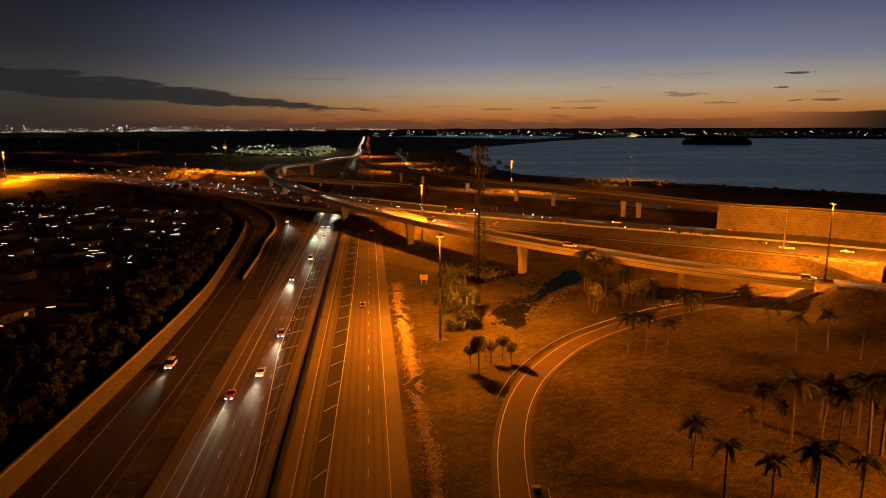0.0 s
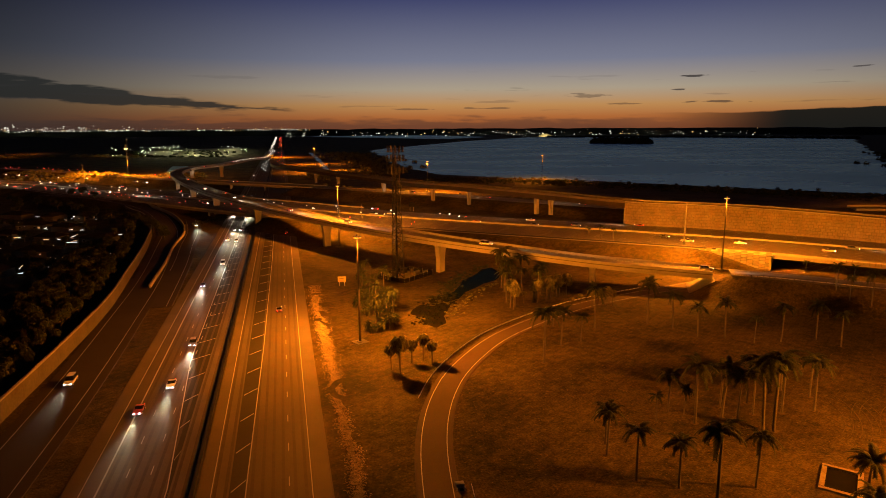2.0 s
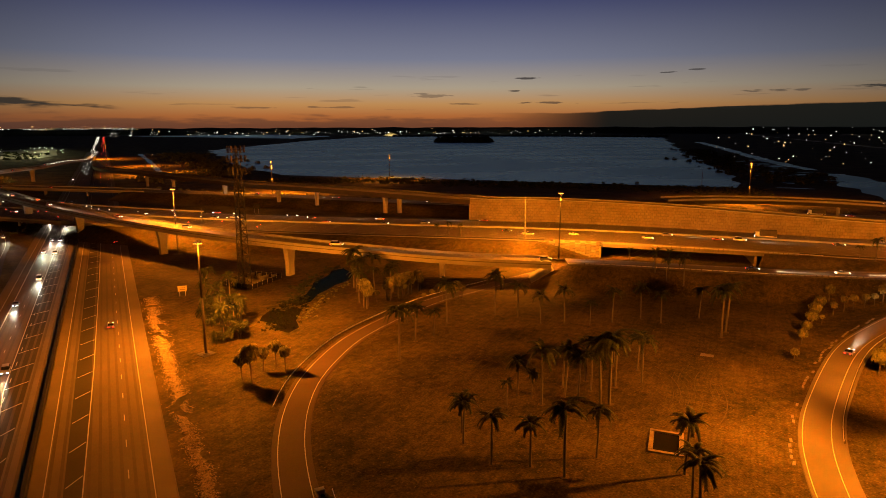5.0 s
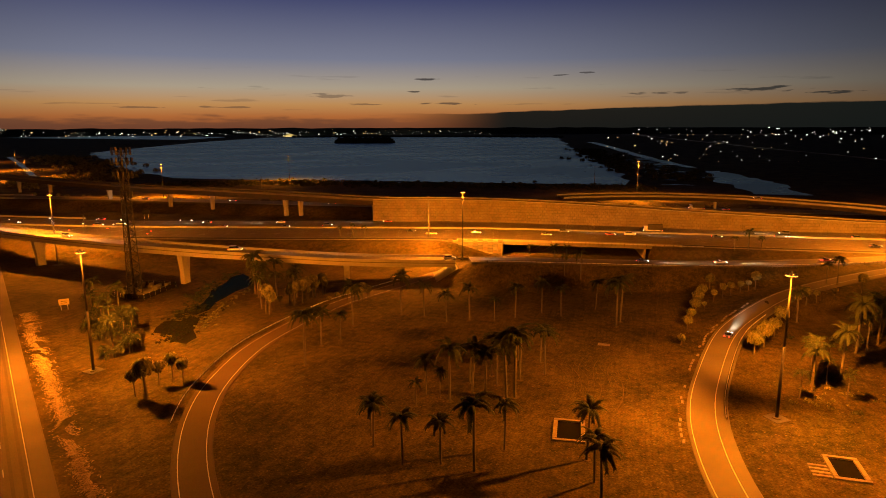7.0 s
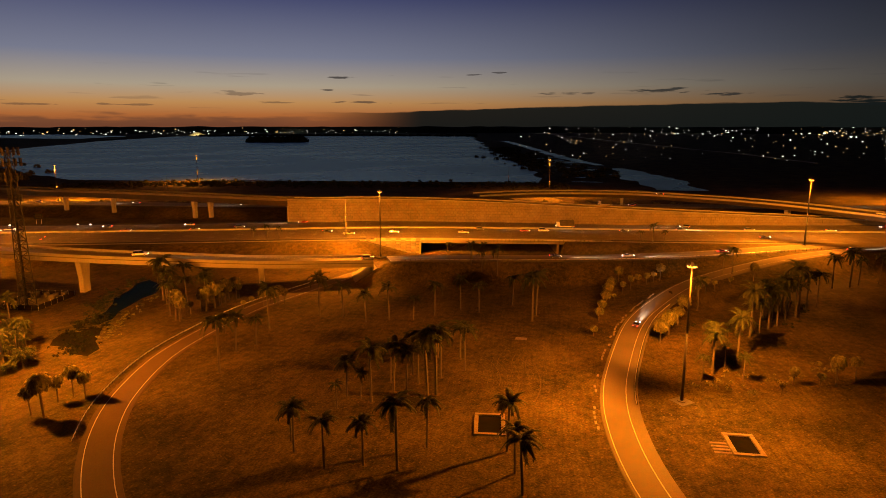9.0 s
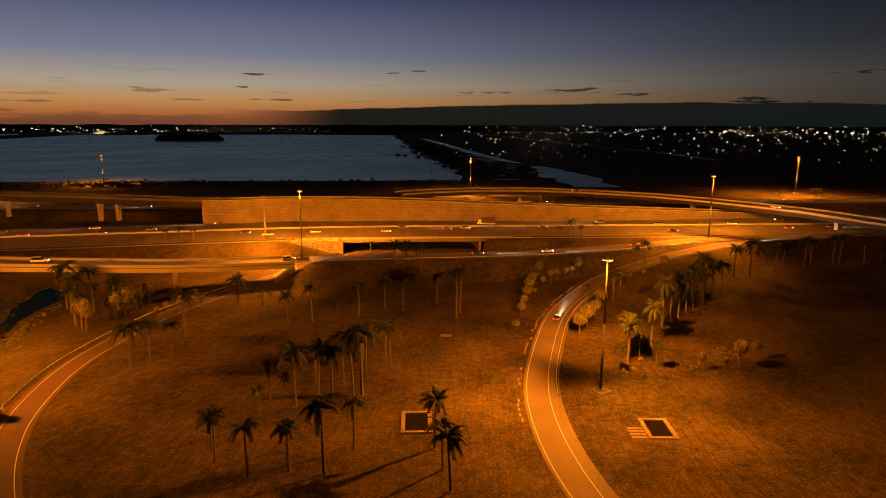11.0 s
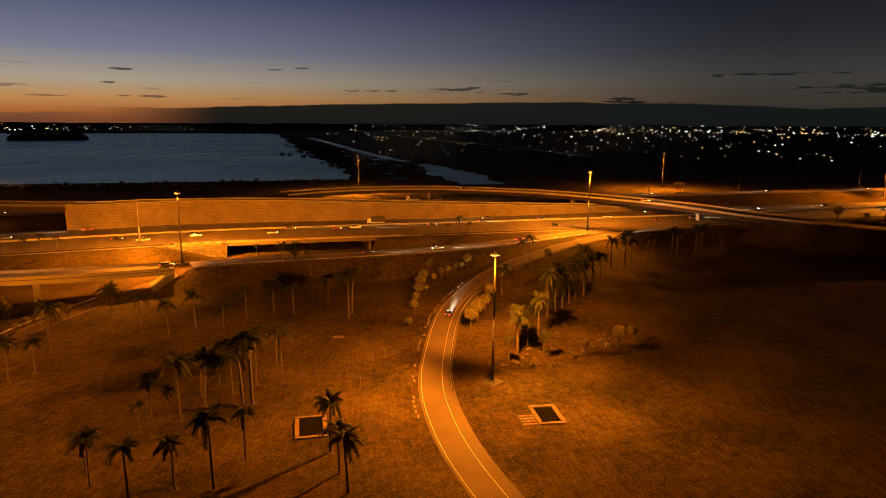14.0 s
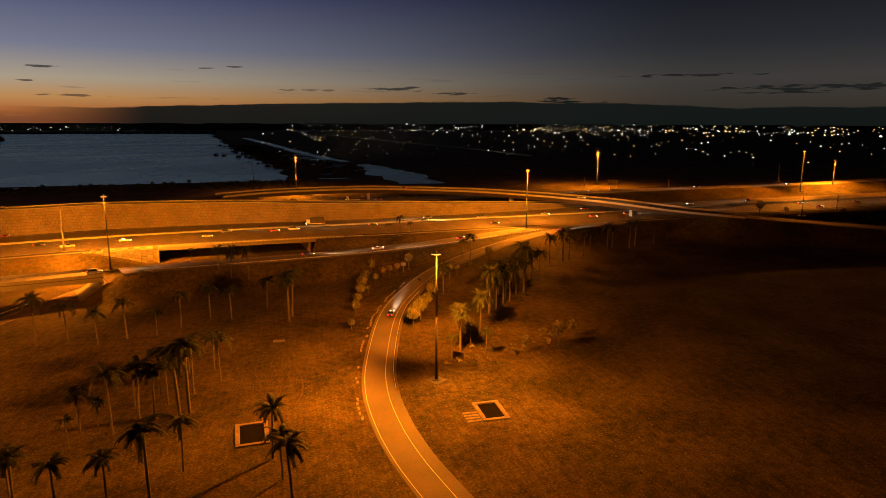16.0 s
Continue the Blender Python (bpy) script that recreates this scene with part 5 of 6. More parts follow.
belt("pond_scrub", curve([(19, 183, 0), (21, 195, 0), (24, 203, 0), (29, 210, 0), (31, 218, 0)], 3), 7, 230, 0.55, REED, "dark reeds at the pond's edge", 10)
belt("bank_scrub", curve([(28, 192, 0), (33, 203, 0), (42, 219, 0), (52, 233, 0)], 3), 3, 90, 0.45, LEAF, "low weeds on the pond's bank", 12)
belt("far_bank_scrub", curve([(26, 210, 0), (31, 224, 0), (36, 238, 0), (44, 250, 0), (54, 262, 0)], 3), 5, 130, 0.7, LEAF_SHADE, "dark reeds along the pond", 22)
belt("slope_scrub", curve([(166, 92, 0), (190, 86, 0), (220, 88, 0)], 4), 8, 60, 1.0, LEAF_SHADE, "dark undergrowth below the palms", 13)
belt("field_scrub", curve([(128, 72, 0), (145, 66, 0), (165, 58, 0)], 4), 7, 40, 0.8, LEAF, "low bushes in rough grass", 14)
belt("marsh_scrub", curve([(560, 460, 0), (760, 760, 0), (1100, 1200, 0)], 20), 60, 300, 4.0, LEAF_SHADE, "dark reeds on the marsh", 15)
belt("fill_scrub", curve([(-110, 400, 0), (-96, 420, 0), (-84, 470, 0)], 4), 8, 60, 0.9, LEAF_SHADE, "dark weeds at the ramp's foot", 16)
belt("far_highway_trees", curve([(-900, 1080, 0), (-600, 900, 0), (-430, 800, 0)], 8), 22, 260, 3.2, LEAF, "scrubby roadside trees lit orange by the highway", 18)
belt("lot_edge_trees", curve([(-1100, 1500, 0), (-800, 1420, 0), (-560, 1420, 0), (-430, 1370, 0)], 10), 20, 240, 4.4, LEAF, "row of lit trees along a far road", 19)
belt("right_scrub", curve([(455, -25, 0), (475, -50, 0), (500, -90, 0)], 4), 14, 80, 3.0, LEAF_SHADE, "dark bushes beside the highway", 17)


# dry litter along the verge
def make_litter():
    rnd = random.Random(21)
    sh = Shape()
    for k in range(13000):
        v = 84 + 154 * rnd.random() ** 1.25
        s = 9.6 + 1.4 * noise.noise(Vector((v * 0.05, 0, 0))) - (v - 100) * 0.006 + rnd.gauss(0, 0.75 + (v - 95) * 0.003)
        x, y, _ = fw(s, v)
        if noise.noise(Vector((x * 0.35, y * 0.22, 3.0))) < -0.24:
            continue
        z = ground_z(x, y)
        a, l = rnd.uniform(0, 6.28), rnd.uniform(0.1, 0.34)
        c, d = math.cos(a) * l, math.sin(a) * l
        sh.put([(x - c, y - d, z + 0.02), (x + d * 0.3, y - c * 0.3, z + 0.1), (x + c, y + d, z + 0.03), (x - d * 0.3, y + c * 0.3, z + 0.12)], [(0, 1, 2, 3)])
    tagged(sh.ob("verge_litter", DRY), "pale dry straw and leaf litter along the verge", "litter", kind="stuff")


make_litter()


# ---- guard rails ----
def guardrail(path, label):
    e = thing("guard_rail", path[0][0], path[0][1], 0, label, "guard rail", "guard rails")
    inv = Matrix.Translation((-path[0][0], -path[0][1], 0))
    part("rail", Shape().sweep(path, [(-0.05, 0.42), (0.02, 0.46), (-0.03, 0.57), (0.02, 0.68), (-0.05, 0.74), (-0.08, 0.58)]), STEEL, e, "corrugated steel rail").matrix_basis = inv
    me = None
    n = int(lengths(path)[-1] / 1.9)
    for k in range(n + 1):
        q, a = spot_on(path, k * 1.9, 0.14)
        if me is None:
            o = part("post", Shape().box(-0.09, -0.1, -0.5, 0.09, 0.1, 0.78), TRUNK, e)
            me = o.data
        else:
            o = new("post", me)
            o.parent = e
        o.matrix_basis = inv @ pose(*q, 0, 0, a)
    return e


guardrail([(q[0], q[1], ground_z(q[0], q[1])) for q in shift([q for q in LOOP_A if 126 < q[1] < 212], -5.0)], "steel guard rail on wooden posts along the loop ramp")
guardrail([(q[0], q[1], ground_z(q[0], q[1])) for q in shift([q for q in LOOP_F if 106 < q[0] < 180], 4.4)], "steel guard rail on wooden posts along the curving ramp")
guardrail([(q[0], q[1], q[2] + 0.1) for q in shift([q for q in FLY1 if 134 < q[0] < 300], 6.1)], "steel guard rail along the embankment ramp")
guardrail([(q[0], q[1], q[2]) for q in shift([q for q in MAIN if 205 < q[0] < 262], 31.3)], "steel guard rail along the highway's edge")


guardrail([(q[0], q[1], ground_z(q[0], q[1])) for q in shift([q for q in LOOP_A if 60 < q[1] < 97], 5.6)], "short steel guard rail beside the loop ramp")
inlet = thing("inlet_box", 15.1, 94.6, 0, "small concrete drain inlet with a dark mouth beside the ramp", "drain inlet", rz=4)
part("body", Shape().box(-0.8, -0.2, -0.3, 0.8, 0.9, 0.75, 0.04).box(-0.8, -1.0, -0.3, -0.55, -0.22, 0.5, 0.03).box(0.55, -1.0, -0.3, 0.8, -0.22, 0.5, 0.03), CONCRETE, inlet)
# solid black block, painting the shade inside the mouth
part("mouth", Shape().box(-0.5, -0.9, -0.3, 0.5, -0.24, 0.03), PIT, inlet, "black block standing for the shaded opening")


# broken pale kerb stones on the outer edge of the far ramp
kerb = thing("kerb_stones", 108, 86, 0, "broken row of pale kerb stones beside the curving ramp", "kerb")
rnd = random.Random(9)
outer = shift([q for q in LOOP_F if 96 < q[0] < 190], -4.3)
stone = None
for k in range(46):
    s = k * 2.3
    if rnd.random() < 0.32:
        continue
    q, a = spot_on(outer, s, rnd.uniform(-0.35, 0.25))
    o = part("stone", Shape().box(-0.28, -0.8, -0.2, 0.28, 0.8, 0.16, 0.05), SAND, kerb) if stone is None else new("stone", stone)
    stone = o.data
    o.parent = kerb
    o.matrix_basis = Matrix.Translation((-108, -86, 0)) @ pose(q[0], q[1], ground_z(q[0], q[1]), 0, 0, a + rnd.uniform(-9, 9))


# ---- the telecom tower and its compound ----
def make_tower(x, y, top):
    e = thing("telecom_tower", x, y, 0, "dark lattice telecom tower with antenna platforms", "tower")
    n, w0, w1 = 14, 2.8, 1.3
    legs = [[Vector(((w0 + (w1 - w0) * k / n) * math.cos(a), (w0 + (w1 - w0) * k / n) * math.sin(a), top * k / n)) for k in range(n + 1)] for a in (0.3, 2.394, 4.489)]
    for leg in legs:
        part("leg", Shape().tube(leg[0], leg[-1], 0.17, 0.13, 6), DARK_STEEL, e)
    for i in range(3):
        a, b = legs[i], legs[(i + 1) % 3]
        for k in range(n):
            sh = Shape()
            sh.tube(a[k], b[k + 1], 0.1, 0.1, 4).tube(b[k], a[k + 1], 0.1, 0.1, 4).tube(a[k + 1], b[k + 1], 0.1, 0.1, 4)
            part("bracing", sh, DARK_STEEL, e)
    part("cable_run", Shape().box(-0.25, -0.15, 0, 0.25, 0.15, top - 3), RUBBER, e)
    for z, r in ((top - 0.6, 2.9), (top - 4.0, 3.2), (top - 8.6, 2.9), (top - 15.5, 2.2)):
        sh = Shape()
        for k in range(12):
            a, b = k * 0.5236, (k + 1) * 0.5236
            sh.tube((r * math.cos(a), r * math.sin(a), z), (r * math.cos(b), r * math.sin(b), z), 0.07, 0.07, 4)
        for k in range(3):
            sh.tube((0, 0, z), (r * math.cos(k * 2.094), r * math.sin(k * 2.094), z), 0.06, 0.06, 4)
        plat = part("platform", sh, DARK_STEEL, e)
        for k in range(12 if r > 2.5 else 5):
            a = k * 0.5236
            o = part("antenna", Shape().box(-0.22, -0.12, -1.2, 0.22, 0.12, 1.3, 0.02), SHED if k % 4 == 0 else DARK_STEEL, plat, "slim panel antenna")
            o.matrix_basis = pose(r * 1.06 * math.cos(a), r * 1.06 * math.sin(a), z + 0.2, 0, 0, math.degrees(a) + 90)


make_tower(13.9, 244.0, 51.0)


def make_compound():
    cx, cy, ang = 17.0, 247.0, 48.0
    base = thing("compound_fence", cx, cy, 0, "low dark fence round the tower's equipment yard", "fence", rz=ang)
    me = None
    for x0, y0, x1, y1 in ((-9, -7, 9, -7), (9, -7, 9, 7), (9, 7, -9, 7), (-9, 7, -9, -7)):
        part("fence_panel", Shape().box(min(x0, x1) - 0.06, min(y0, y1) - 0.06, 0, max(x0, x1) + 0.06, max(y0, y1) + 0.06, 1.7), RUBBER, base)
        for k in range(6):
            o = part("post", Shape().tube((0, 0, -0.3), (0, 0, 1.9), 0.07, 0.07, 6), STEEL, base) if me is None else new("post", me)
            me = o.data
            o.parent = base
            o.location = (x0 + (x1 - x0) * k / 6, y0 + (y1 - y0) * k / 6, 0)
    pad = Shape().box(-8.8, -6.8, -0.3, 8.8, 6.8, 0.1)
    o = tagged(pad.ob("gravel_pad", SAND), "pale gravel pad of the equipment yard", "ground", kind="structure")
    o.matrix_basis = pose(cx, cy, 0, 0, 0, ang)
    rnd = random.Random(4)
    for k, (x, y) in enumerate(((5, -3), (6, 1), (4.5, 4), (-1, 4.5), (-5, 4), (1.5, -4.5), (7, -5))):
        w, d, h = rnd.uniform(0.6, 1.3), rnd.uniform(0.5, 1.0), rnd.uniform(1.3, 2.3)
        m = pose(cx, cy, 0, 0, 0, ang) @ pose(x, y, 0.1)
        e = thing("equipment_cabinet", *m.translation, "grey steel equipment cabinet on the gravel pad", "cabinet", "tower cabinets", ang)
        part("body", Shape().box(-w, -d, 0, w, d, h, 0.03), SHED, e)
        part("door", Shape().box(-w * 0.8, -d - 0.04, 0.15, w * 0.8, -d + 0.02, h - 0.15), PLASTER, e)
        part("cap", Shape().box(-w - 0.08, -d - 0.08, h, w + 0.08, d + 0.08, h + 0.1), SHED, e)


make_compound()


# ---- signs, pits, footpath ----
def sign(x, y, w, h, low, heading, label, mat_):
    z = ground_z(x, y)
    e = thing("road_sign", x, y, z, label, "sign", rz=heading)
    for s in (-0.32, 0.32):
        part("post", Shape().box(s * w - 0.08, -0.08, -0.4, s * w + 0.08, 0.08, low + h * 0.9), STEEL, e)
    part("board", Shape().box(-w / 2, -0.16, low, w / 2, -0.08, low + h), mat_, e)
    part("edge_trim", Shape().box(-w / 2 - 0.06, -0.12, low - 0.06, w / 2 + 0.06, -0.09, low + h + 0.06), DARK_STEEL, e)
    for k in range(2):
        part("text_bar", Shape().box(-w * 0.3, -0.175, low + h * (0.3 + 0.3 * k), w * 0.3, -0.162, low + h * (0.37 + 0.3 * k)), DARK_STEEL, e)


sign(-7.6, 235.1, 3.0, 2.0, 1.7, -2, "small yellow road sign on two posts in the verge", SIGNFACE)
sign(518, 138, 8.0, 4.2, 4.5, -75, "pale billboard-sized highway sign on posts", SAND)
sign(36, 440, 4.0, 3.0, 4.0, -10, "dark sign board beside the highway", RUBBER)


def pit(cx, cy, ang, w, d, label, steps=False):
    e = thing("drainage_pit", cx, cy, ground_z(cx, cy), label, "drainage pit", "drainage pits", ang)
    t = 0.9
    for x0, y0, x1, y1 in ((-w / 2, -d / 2, w / 2, -d / 2 + t), (-w / 2, d / 2 - t, w / 2, d / 2), (-w / 2, -d / 2 + t, -w / 2 + t, d / 2 - t), (w / 2 - t, -d / 2 + t, w / 2, d / 2 - t)):
        part("rim_slab", Shape().box(x0, y0, -0.4, x1, y1, 0.28, 0.06), SAND, e)
    # the ground is not cut: a black slab paints the pit's deep shade
    part("pit_shade", Shape().box(-w / 2 + t, -d / 2 + t, -0.4, w / 2 - t, d / 2 - t, 0.03), PIT, e, "flat black bottom standing for the shade of a deep pit")
    if steps:
        for k in range(4):
            part("step_slab", Shape().box(-w / 2 - 3.2, -d / 2 + 0.4 + k * 1.2, -0.3, -w / 2 - 0.1, -d / 2 + 1.1 + k * 1.2, 0.12, 0.03), SAND, e)


pit(79.0, 87.6, -42, 6.3, 9.4, "square drainage pit with sandy concrete rim in the grass")
pit(111.2, 52.4, -46, 5.8, 8.6, "square drainage pit with concrete rim and slab apron", True)
tagged(Shape().box(-1.6, -1.0, -0.2, 1.6, 1.0, 0.08).ob("pavement_patch", SAND), "pale sandy patch in the grass", "pavement", kind="structure").matrix_basis = pose(120.5, 121, 0, 0, 0, -50)


# ---- houses of the dark neighbourhood ----
def house(kind):
    e = thing("house", 0, 0, 0, "single-storey stucco house with shingle roof in the dark", "house", "neighbourhood houses")
    w, d, h = (13, 9, 3.0) if kind == 0 else (16, 10, 3.0) if kind == 1 else (11, 8, 3.2)
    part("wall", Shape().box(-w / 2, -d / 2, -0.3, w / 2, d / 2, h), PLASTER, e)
    sh = Shape()
    o, r = 0.6, 2.1
    sh.put([(-w / 2 - o, -d / 2 - o, h), (w / 2 + o, -d / 2 - o, h), (w / 2 + o, d / 2 + o, h), (-w / 2 - o, d / 2 + o, h), (-w / 2 + d * 0.4, 0, h + r), (w / 2 - d * 0.4, 0, h + r)],
           [(0, 1, 5, 4), (1, 2, 5), (2, 3, 4, 5), (3, 0, 4), (3, 2, 1, 0)])
    part("roof", sh, ROOF, e, "hipped shingle roof")
    part("door", Shape().box(-0.5, -d / 2 - 0.06, 0, 0.5, -d / 2 + 0.02, 2.1), TRUNK, e)
    for k, x in enumerate((-w * 0.33, w * 0.22, w * 0.38)):
        f = part("window", Shape().box(x - 0.75, -d / 2 - 0.05, 0.9, x + 0.75, -d / 2 + 0.02, 2.2), CONCRETE, e)
        part("pane", Shape().box(x - 0.65, -d / 2 - 0.07, 1.0, x + 0.65, -d / 2 - 0.04, 2.1), WARM if (k + kind) % 3 == 0 else GLASS, f)
    return e


HOUSES = [house(k) for k in range(3)]
rnd = random.Random(31)
PORCH = []
placed = []
for row in range(9):
    for colm in range(9):
        x = -92 - colm * 27 - row * 7 + rnd.uniform(-4, 4)
        y = 105 + row * 40 + colm * 9 + rnd.uniform(-5, 5)
        if inside_left(x, y) and inside_left(x + 10, y) and (y > 260 or (row + colm) % 2) and y < 480 - (x + 150) * 0.5:
            src = HOUSES[rnd.randrange(3)]
            m = pose(x, y, ground_z(x, y), 0, 0, rnd.choice((-20, -12, 70, 160, -100)) + rnd.uniform(-5, 5))
            if src.name not in USED:
                USED.add(src.name)
                src.matrix_basis = m
            else:
                copy_thing(src, m)
            placed.append((x, y))
for k, (x, y) in enumerate(placed):
    if k % 5 == 0:
        a = rnd.uniform(0, 6.28)
        px, py = x + 8.6 * math.cos(a), y + 7.4 * math.sin(a)
        e = thing("porch_light", px, py, 0, "small bright porch lamp on a post beside a house", "lamp", "porch lights")
        part("post", Shape().tube((0, 0, -0.2), (0, 0, 3.0), 0.06, 0.05, 6), DARK_STEEL, e)
        part("bulb", Shape().tube((0, 0, 3.0), (0, 0, 3.35), 0.22, 0.16, 8), HEAD if k % 2 else LENS, e, "glowing bulb")
        li = bpy.data.lights.new("porch_glow", "POINT")
        li.color, li.energy, li.shadow_soft_size = ((1.0, 0.75, 0.45) if k % 2 else (0.9, 0.95, 1.0)), 260 * rnd.uniform(0.3, 1.6), 0.2
        new("porch_glow", li).location = (px, py, 3.7)


def window_bits(name, n, material, label):
    """Slivers of lit windows, doors and carports among the houses."""
    rnd = random.Random(n)
    sh = Shape()
    for k in range(n):
        x, y = rnd.choice(placed)
        a, w = rnd.uniform(0, 6.28), rnd.choice((0.3, 0.4, 0.5, 0.7, 0.9, 1.4, 2.6))
        x, y = x + rnd.uniform(-11, 11), y + rnd.uniform(-11, 11)
        z = ground_z(x, y) + rnd.uniform(0.8, 2.4)
        c, s, h = math.cos(a) * w, math.sin(a) * w, rnd.uniform(0.12, 0.4)
        sh.put([(x - c, y - s, z), (x + c, y + s, z), (x + c, y + s, z + h), (x - c, y - s, z + h), (x - c, y - s + 0.06, z), (x + c, y + s + 0.06, z), (x + c, y + s + 0.06, z + h), (x - c, y - s + 0.06, z + h)],
               [(0, 1, 2, 3), (5, 4, 7, 6), (3, 2, 6, 7)])
    tagged(sh.ob(name, material), label, "lights", kind="stuff")


window_bits("lit_openings", 210, glow("cool lit opening", (0.95, 0.98, 1.0), 1.3), "cool-lit doors and carports among dark houses")
window_bits("lit_openings", 190, glow("warm lit opening", (1.0, 0.6, 0.28), 1.2), "warm-lit windows among dark houses")


# ---- cars ----
def car_paint(name, col):
    m = mat(name, col, tuple(c * 0.85 for c in col), rough=0.3, scale=0.8, fine=6)
    m.node_tree.nodes["Principled BSDF"].inputs["Coat Weight"].default_value = 0.6
    return m


def car_kind(name, colour, length, width, height, style, label):
    e = thing(name, 0, 0, 0, label, "car" if style != "truck" else "truck", "traffic")
    pm = car_paint("paint " + label, colour)
    L, W, H = length / 2, width / 2, height
    belt_z = 0.92 if style == "sedan" else 1.05
    # hull: three stations of height, rounded in plan
    prof = [(-L, 0.35), (-L, belt_z - 0.08), (-L + 0.15, belt_z), (L - 1.35, belt_z), (L - 0.25, belt_z - 0.18), (L, belt_z - 0.38), (L, 0.35)]
    vs = [(s * (W - (0.12 if i in (0, 1, 5, 6) else 0.0)), y, z) for s in (-1, 1) for i, (y, z) in enumerate(prof)]
    n = len(prof)
    part("body", Shape().put(vs, [tuple(range(n)), tuple(range(2 * n - 1, n - 1, -1))] + [(i, n + i, n + (i + 1) % n, (i + 1) % n) for i in range(n)]), pm, e)
    if style == "truck":
        part("cargo_box", Shape().box(-W - 0.15, -L + 0.1, 0.9, W + 0.15, L - 2.3, 3.6, 0.03), PLASTER, e, "white cargo box")
        part("cab", Shape().box(-W, L - 2.1, 0.5, W, L - 0.2, 2.7, 0.14), pm, e, "driver's cab")
        part("windscreen", Shape().box(-W + 0.2, L - 0.35, 1.6, W - 0.2, L - 0.18, 2.4), GLASS, e)
    else:
        y0 = -L + (0.95 if style == "sedan" else 0.25)
        y1 = L - (1.75 if style == "sedan" else 1.45)
        ytop0, ytop1 = y0 + (0.65 if style == "sedan" else 0.3), y1 - 0.75
        if style == "pickup":
            y0, ytop0 = -0.3, 0.0
        w1 = W - 0.24
        g = Shape().put([(-W + 0.08, y0, belt_z), (W - 0.08, y0, belt_z), (W - 0.08, y1, belt_z), (-W + 0.08, y1, belt_z),
                         (-w1, ytop0, H - 0.06), (w1, ytop0, H - 0.06), (w1, ytop1, H - 0.06), (-w1, ytop1, H - 0.06)],
                        [(0, 1, 5, 4), (1, 2, 6, 5), (2, 3, 7, 6), (3, 0, 4, 7)])
        part("window", g, GLASS, e, "dark glasshouse")
        part("roof", Shape().box(-w1 - 0.02, ytop0 - 0.04, H - 0.07, w1 + 0.02, ytop1 + 0.04, H, 0.06), pm, e)
    for s in (-1, 1):
        for y in (-L + 0.85, L - 0.9):
            r = 0.34 if style != "truck" else 0.48
            w = part("wheel", Shape().tube((s * (W - 0.24), y, r), (s * (W + 0.01), y, r), r, r, 12), TYRE, e)
            part("rim", Shape().tube((s * (W - 0.02), y, r), (s * (W + 0.03), y, r), r * 0.6, r * 0.55, 8), STEEL, w)
        part("headlight", Shape().box(s * (W - 0.36) - 0.2, L - 0.08, 0.58, s * (W - 0.36) + 0.2, L + 0.03, 0.76), HEAD, e, "lit white headlight")
        part("tail_light", Shape().box(s * (W - 0.3) - 0.18, -L - 0.03, 0.66, s * (W - 0.3) + 0.18, -L + 0.05, 0.86), TAIL, e, "lit red tail light")
    return e


CARS = [car_kind("car", (0.62, 0.62, 0.6), 4.7, 1.82, 1.45, "sedan", "silver-white saloon car with its lights on"),
        car_kind("car", (0.03, 0.03, 0.035), 4.6, 1.82, 1.45, "sedan", "black saloon car with its lights on"),
        car_kind("suv", (0.12, 0.12, 0.13), 4.8, 1.9, 1.75, "suv", "dark grey sport utility car with its lights on"),
        car_kind("van", (0.7, 0.68, 0.62), 5.2, 1.95, 2.0, "suv", "white delivery van with its lights on"),
        car_kind("car", (0.32, 0.05, 0.03), 4.5, 1.8, 1.45, "sedan", "red saloon car with its lights on"),
        car_kind("pickup", (0.45, 0.42, 0.38), 5.5, 1.95, 1.8, "pickup", "beige pickup truck with its lights on"),
        car_kind("box_truck", (0.7, 0.7, 0.68), 9.5, 2.35, 3.6, "truck", "white box truck on the highway")]


def drive(kind, path, x, y, flip=False, beam=0.0, lift=0.13):
    k = min(range(len(path) - 1), key=lambda i: (path[i][0] - x) ** 2 + (path[i][1] - y) ** 2)
    a, b = path[max(0, k - 1)], path[k + 1]
    head = math.degrees(math.atan2(-(b[0] - a[0]), b[1] - a[1])) + (180 if flip else 0)
    m = pose(x, y, path[k][2] + lift, 0, 0, head)
    src = CARS[kind]
    if src.name not in USED:
        USED.add(src.name)
        src.matrix_basis = m
    else:
        copy_thing(src, m)
    if beam:
        li = bpy.data.lights.new("headlight_beam", "SPOT")
        li.color, li.energy, li.spot_size, li.spot_blend, li.shadow_soft_size = (1.0, 0.82, 0.54), (26000 if path is FREEWAY or path is RAMP_L else 190000) * beam, radians(24 if path is FREEWAY or path is RAMP_L else 18), 1.0, 0.2
        o = new("headlight_beam", li)
        o.matrix_basis = m @ pose(0, 2.6 if kind != 6 else 5.0, 0.85, 84.2 if path is FREEWAY or path is RAMP_L else 87.0, 0, 0)


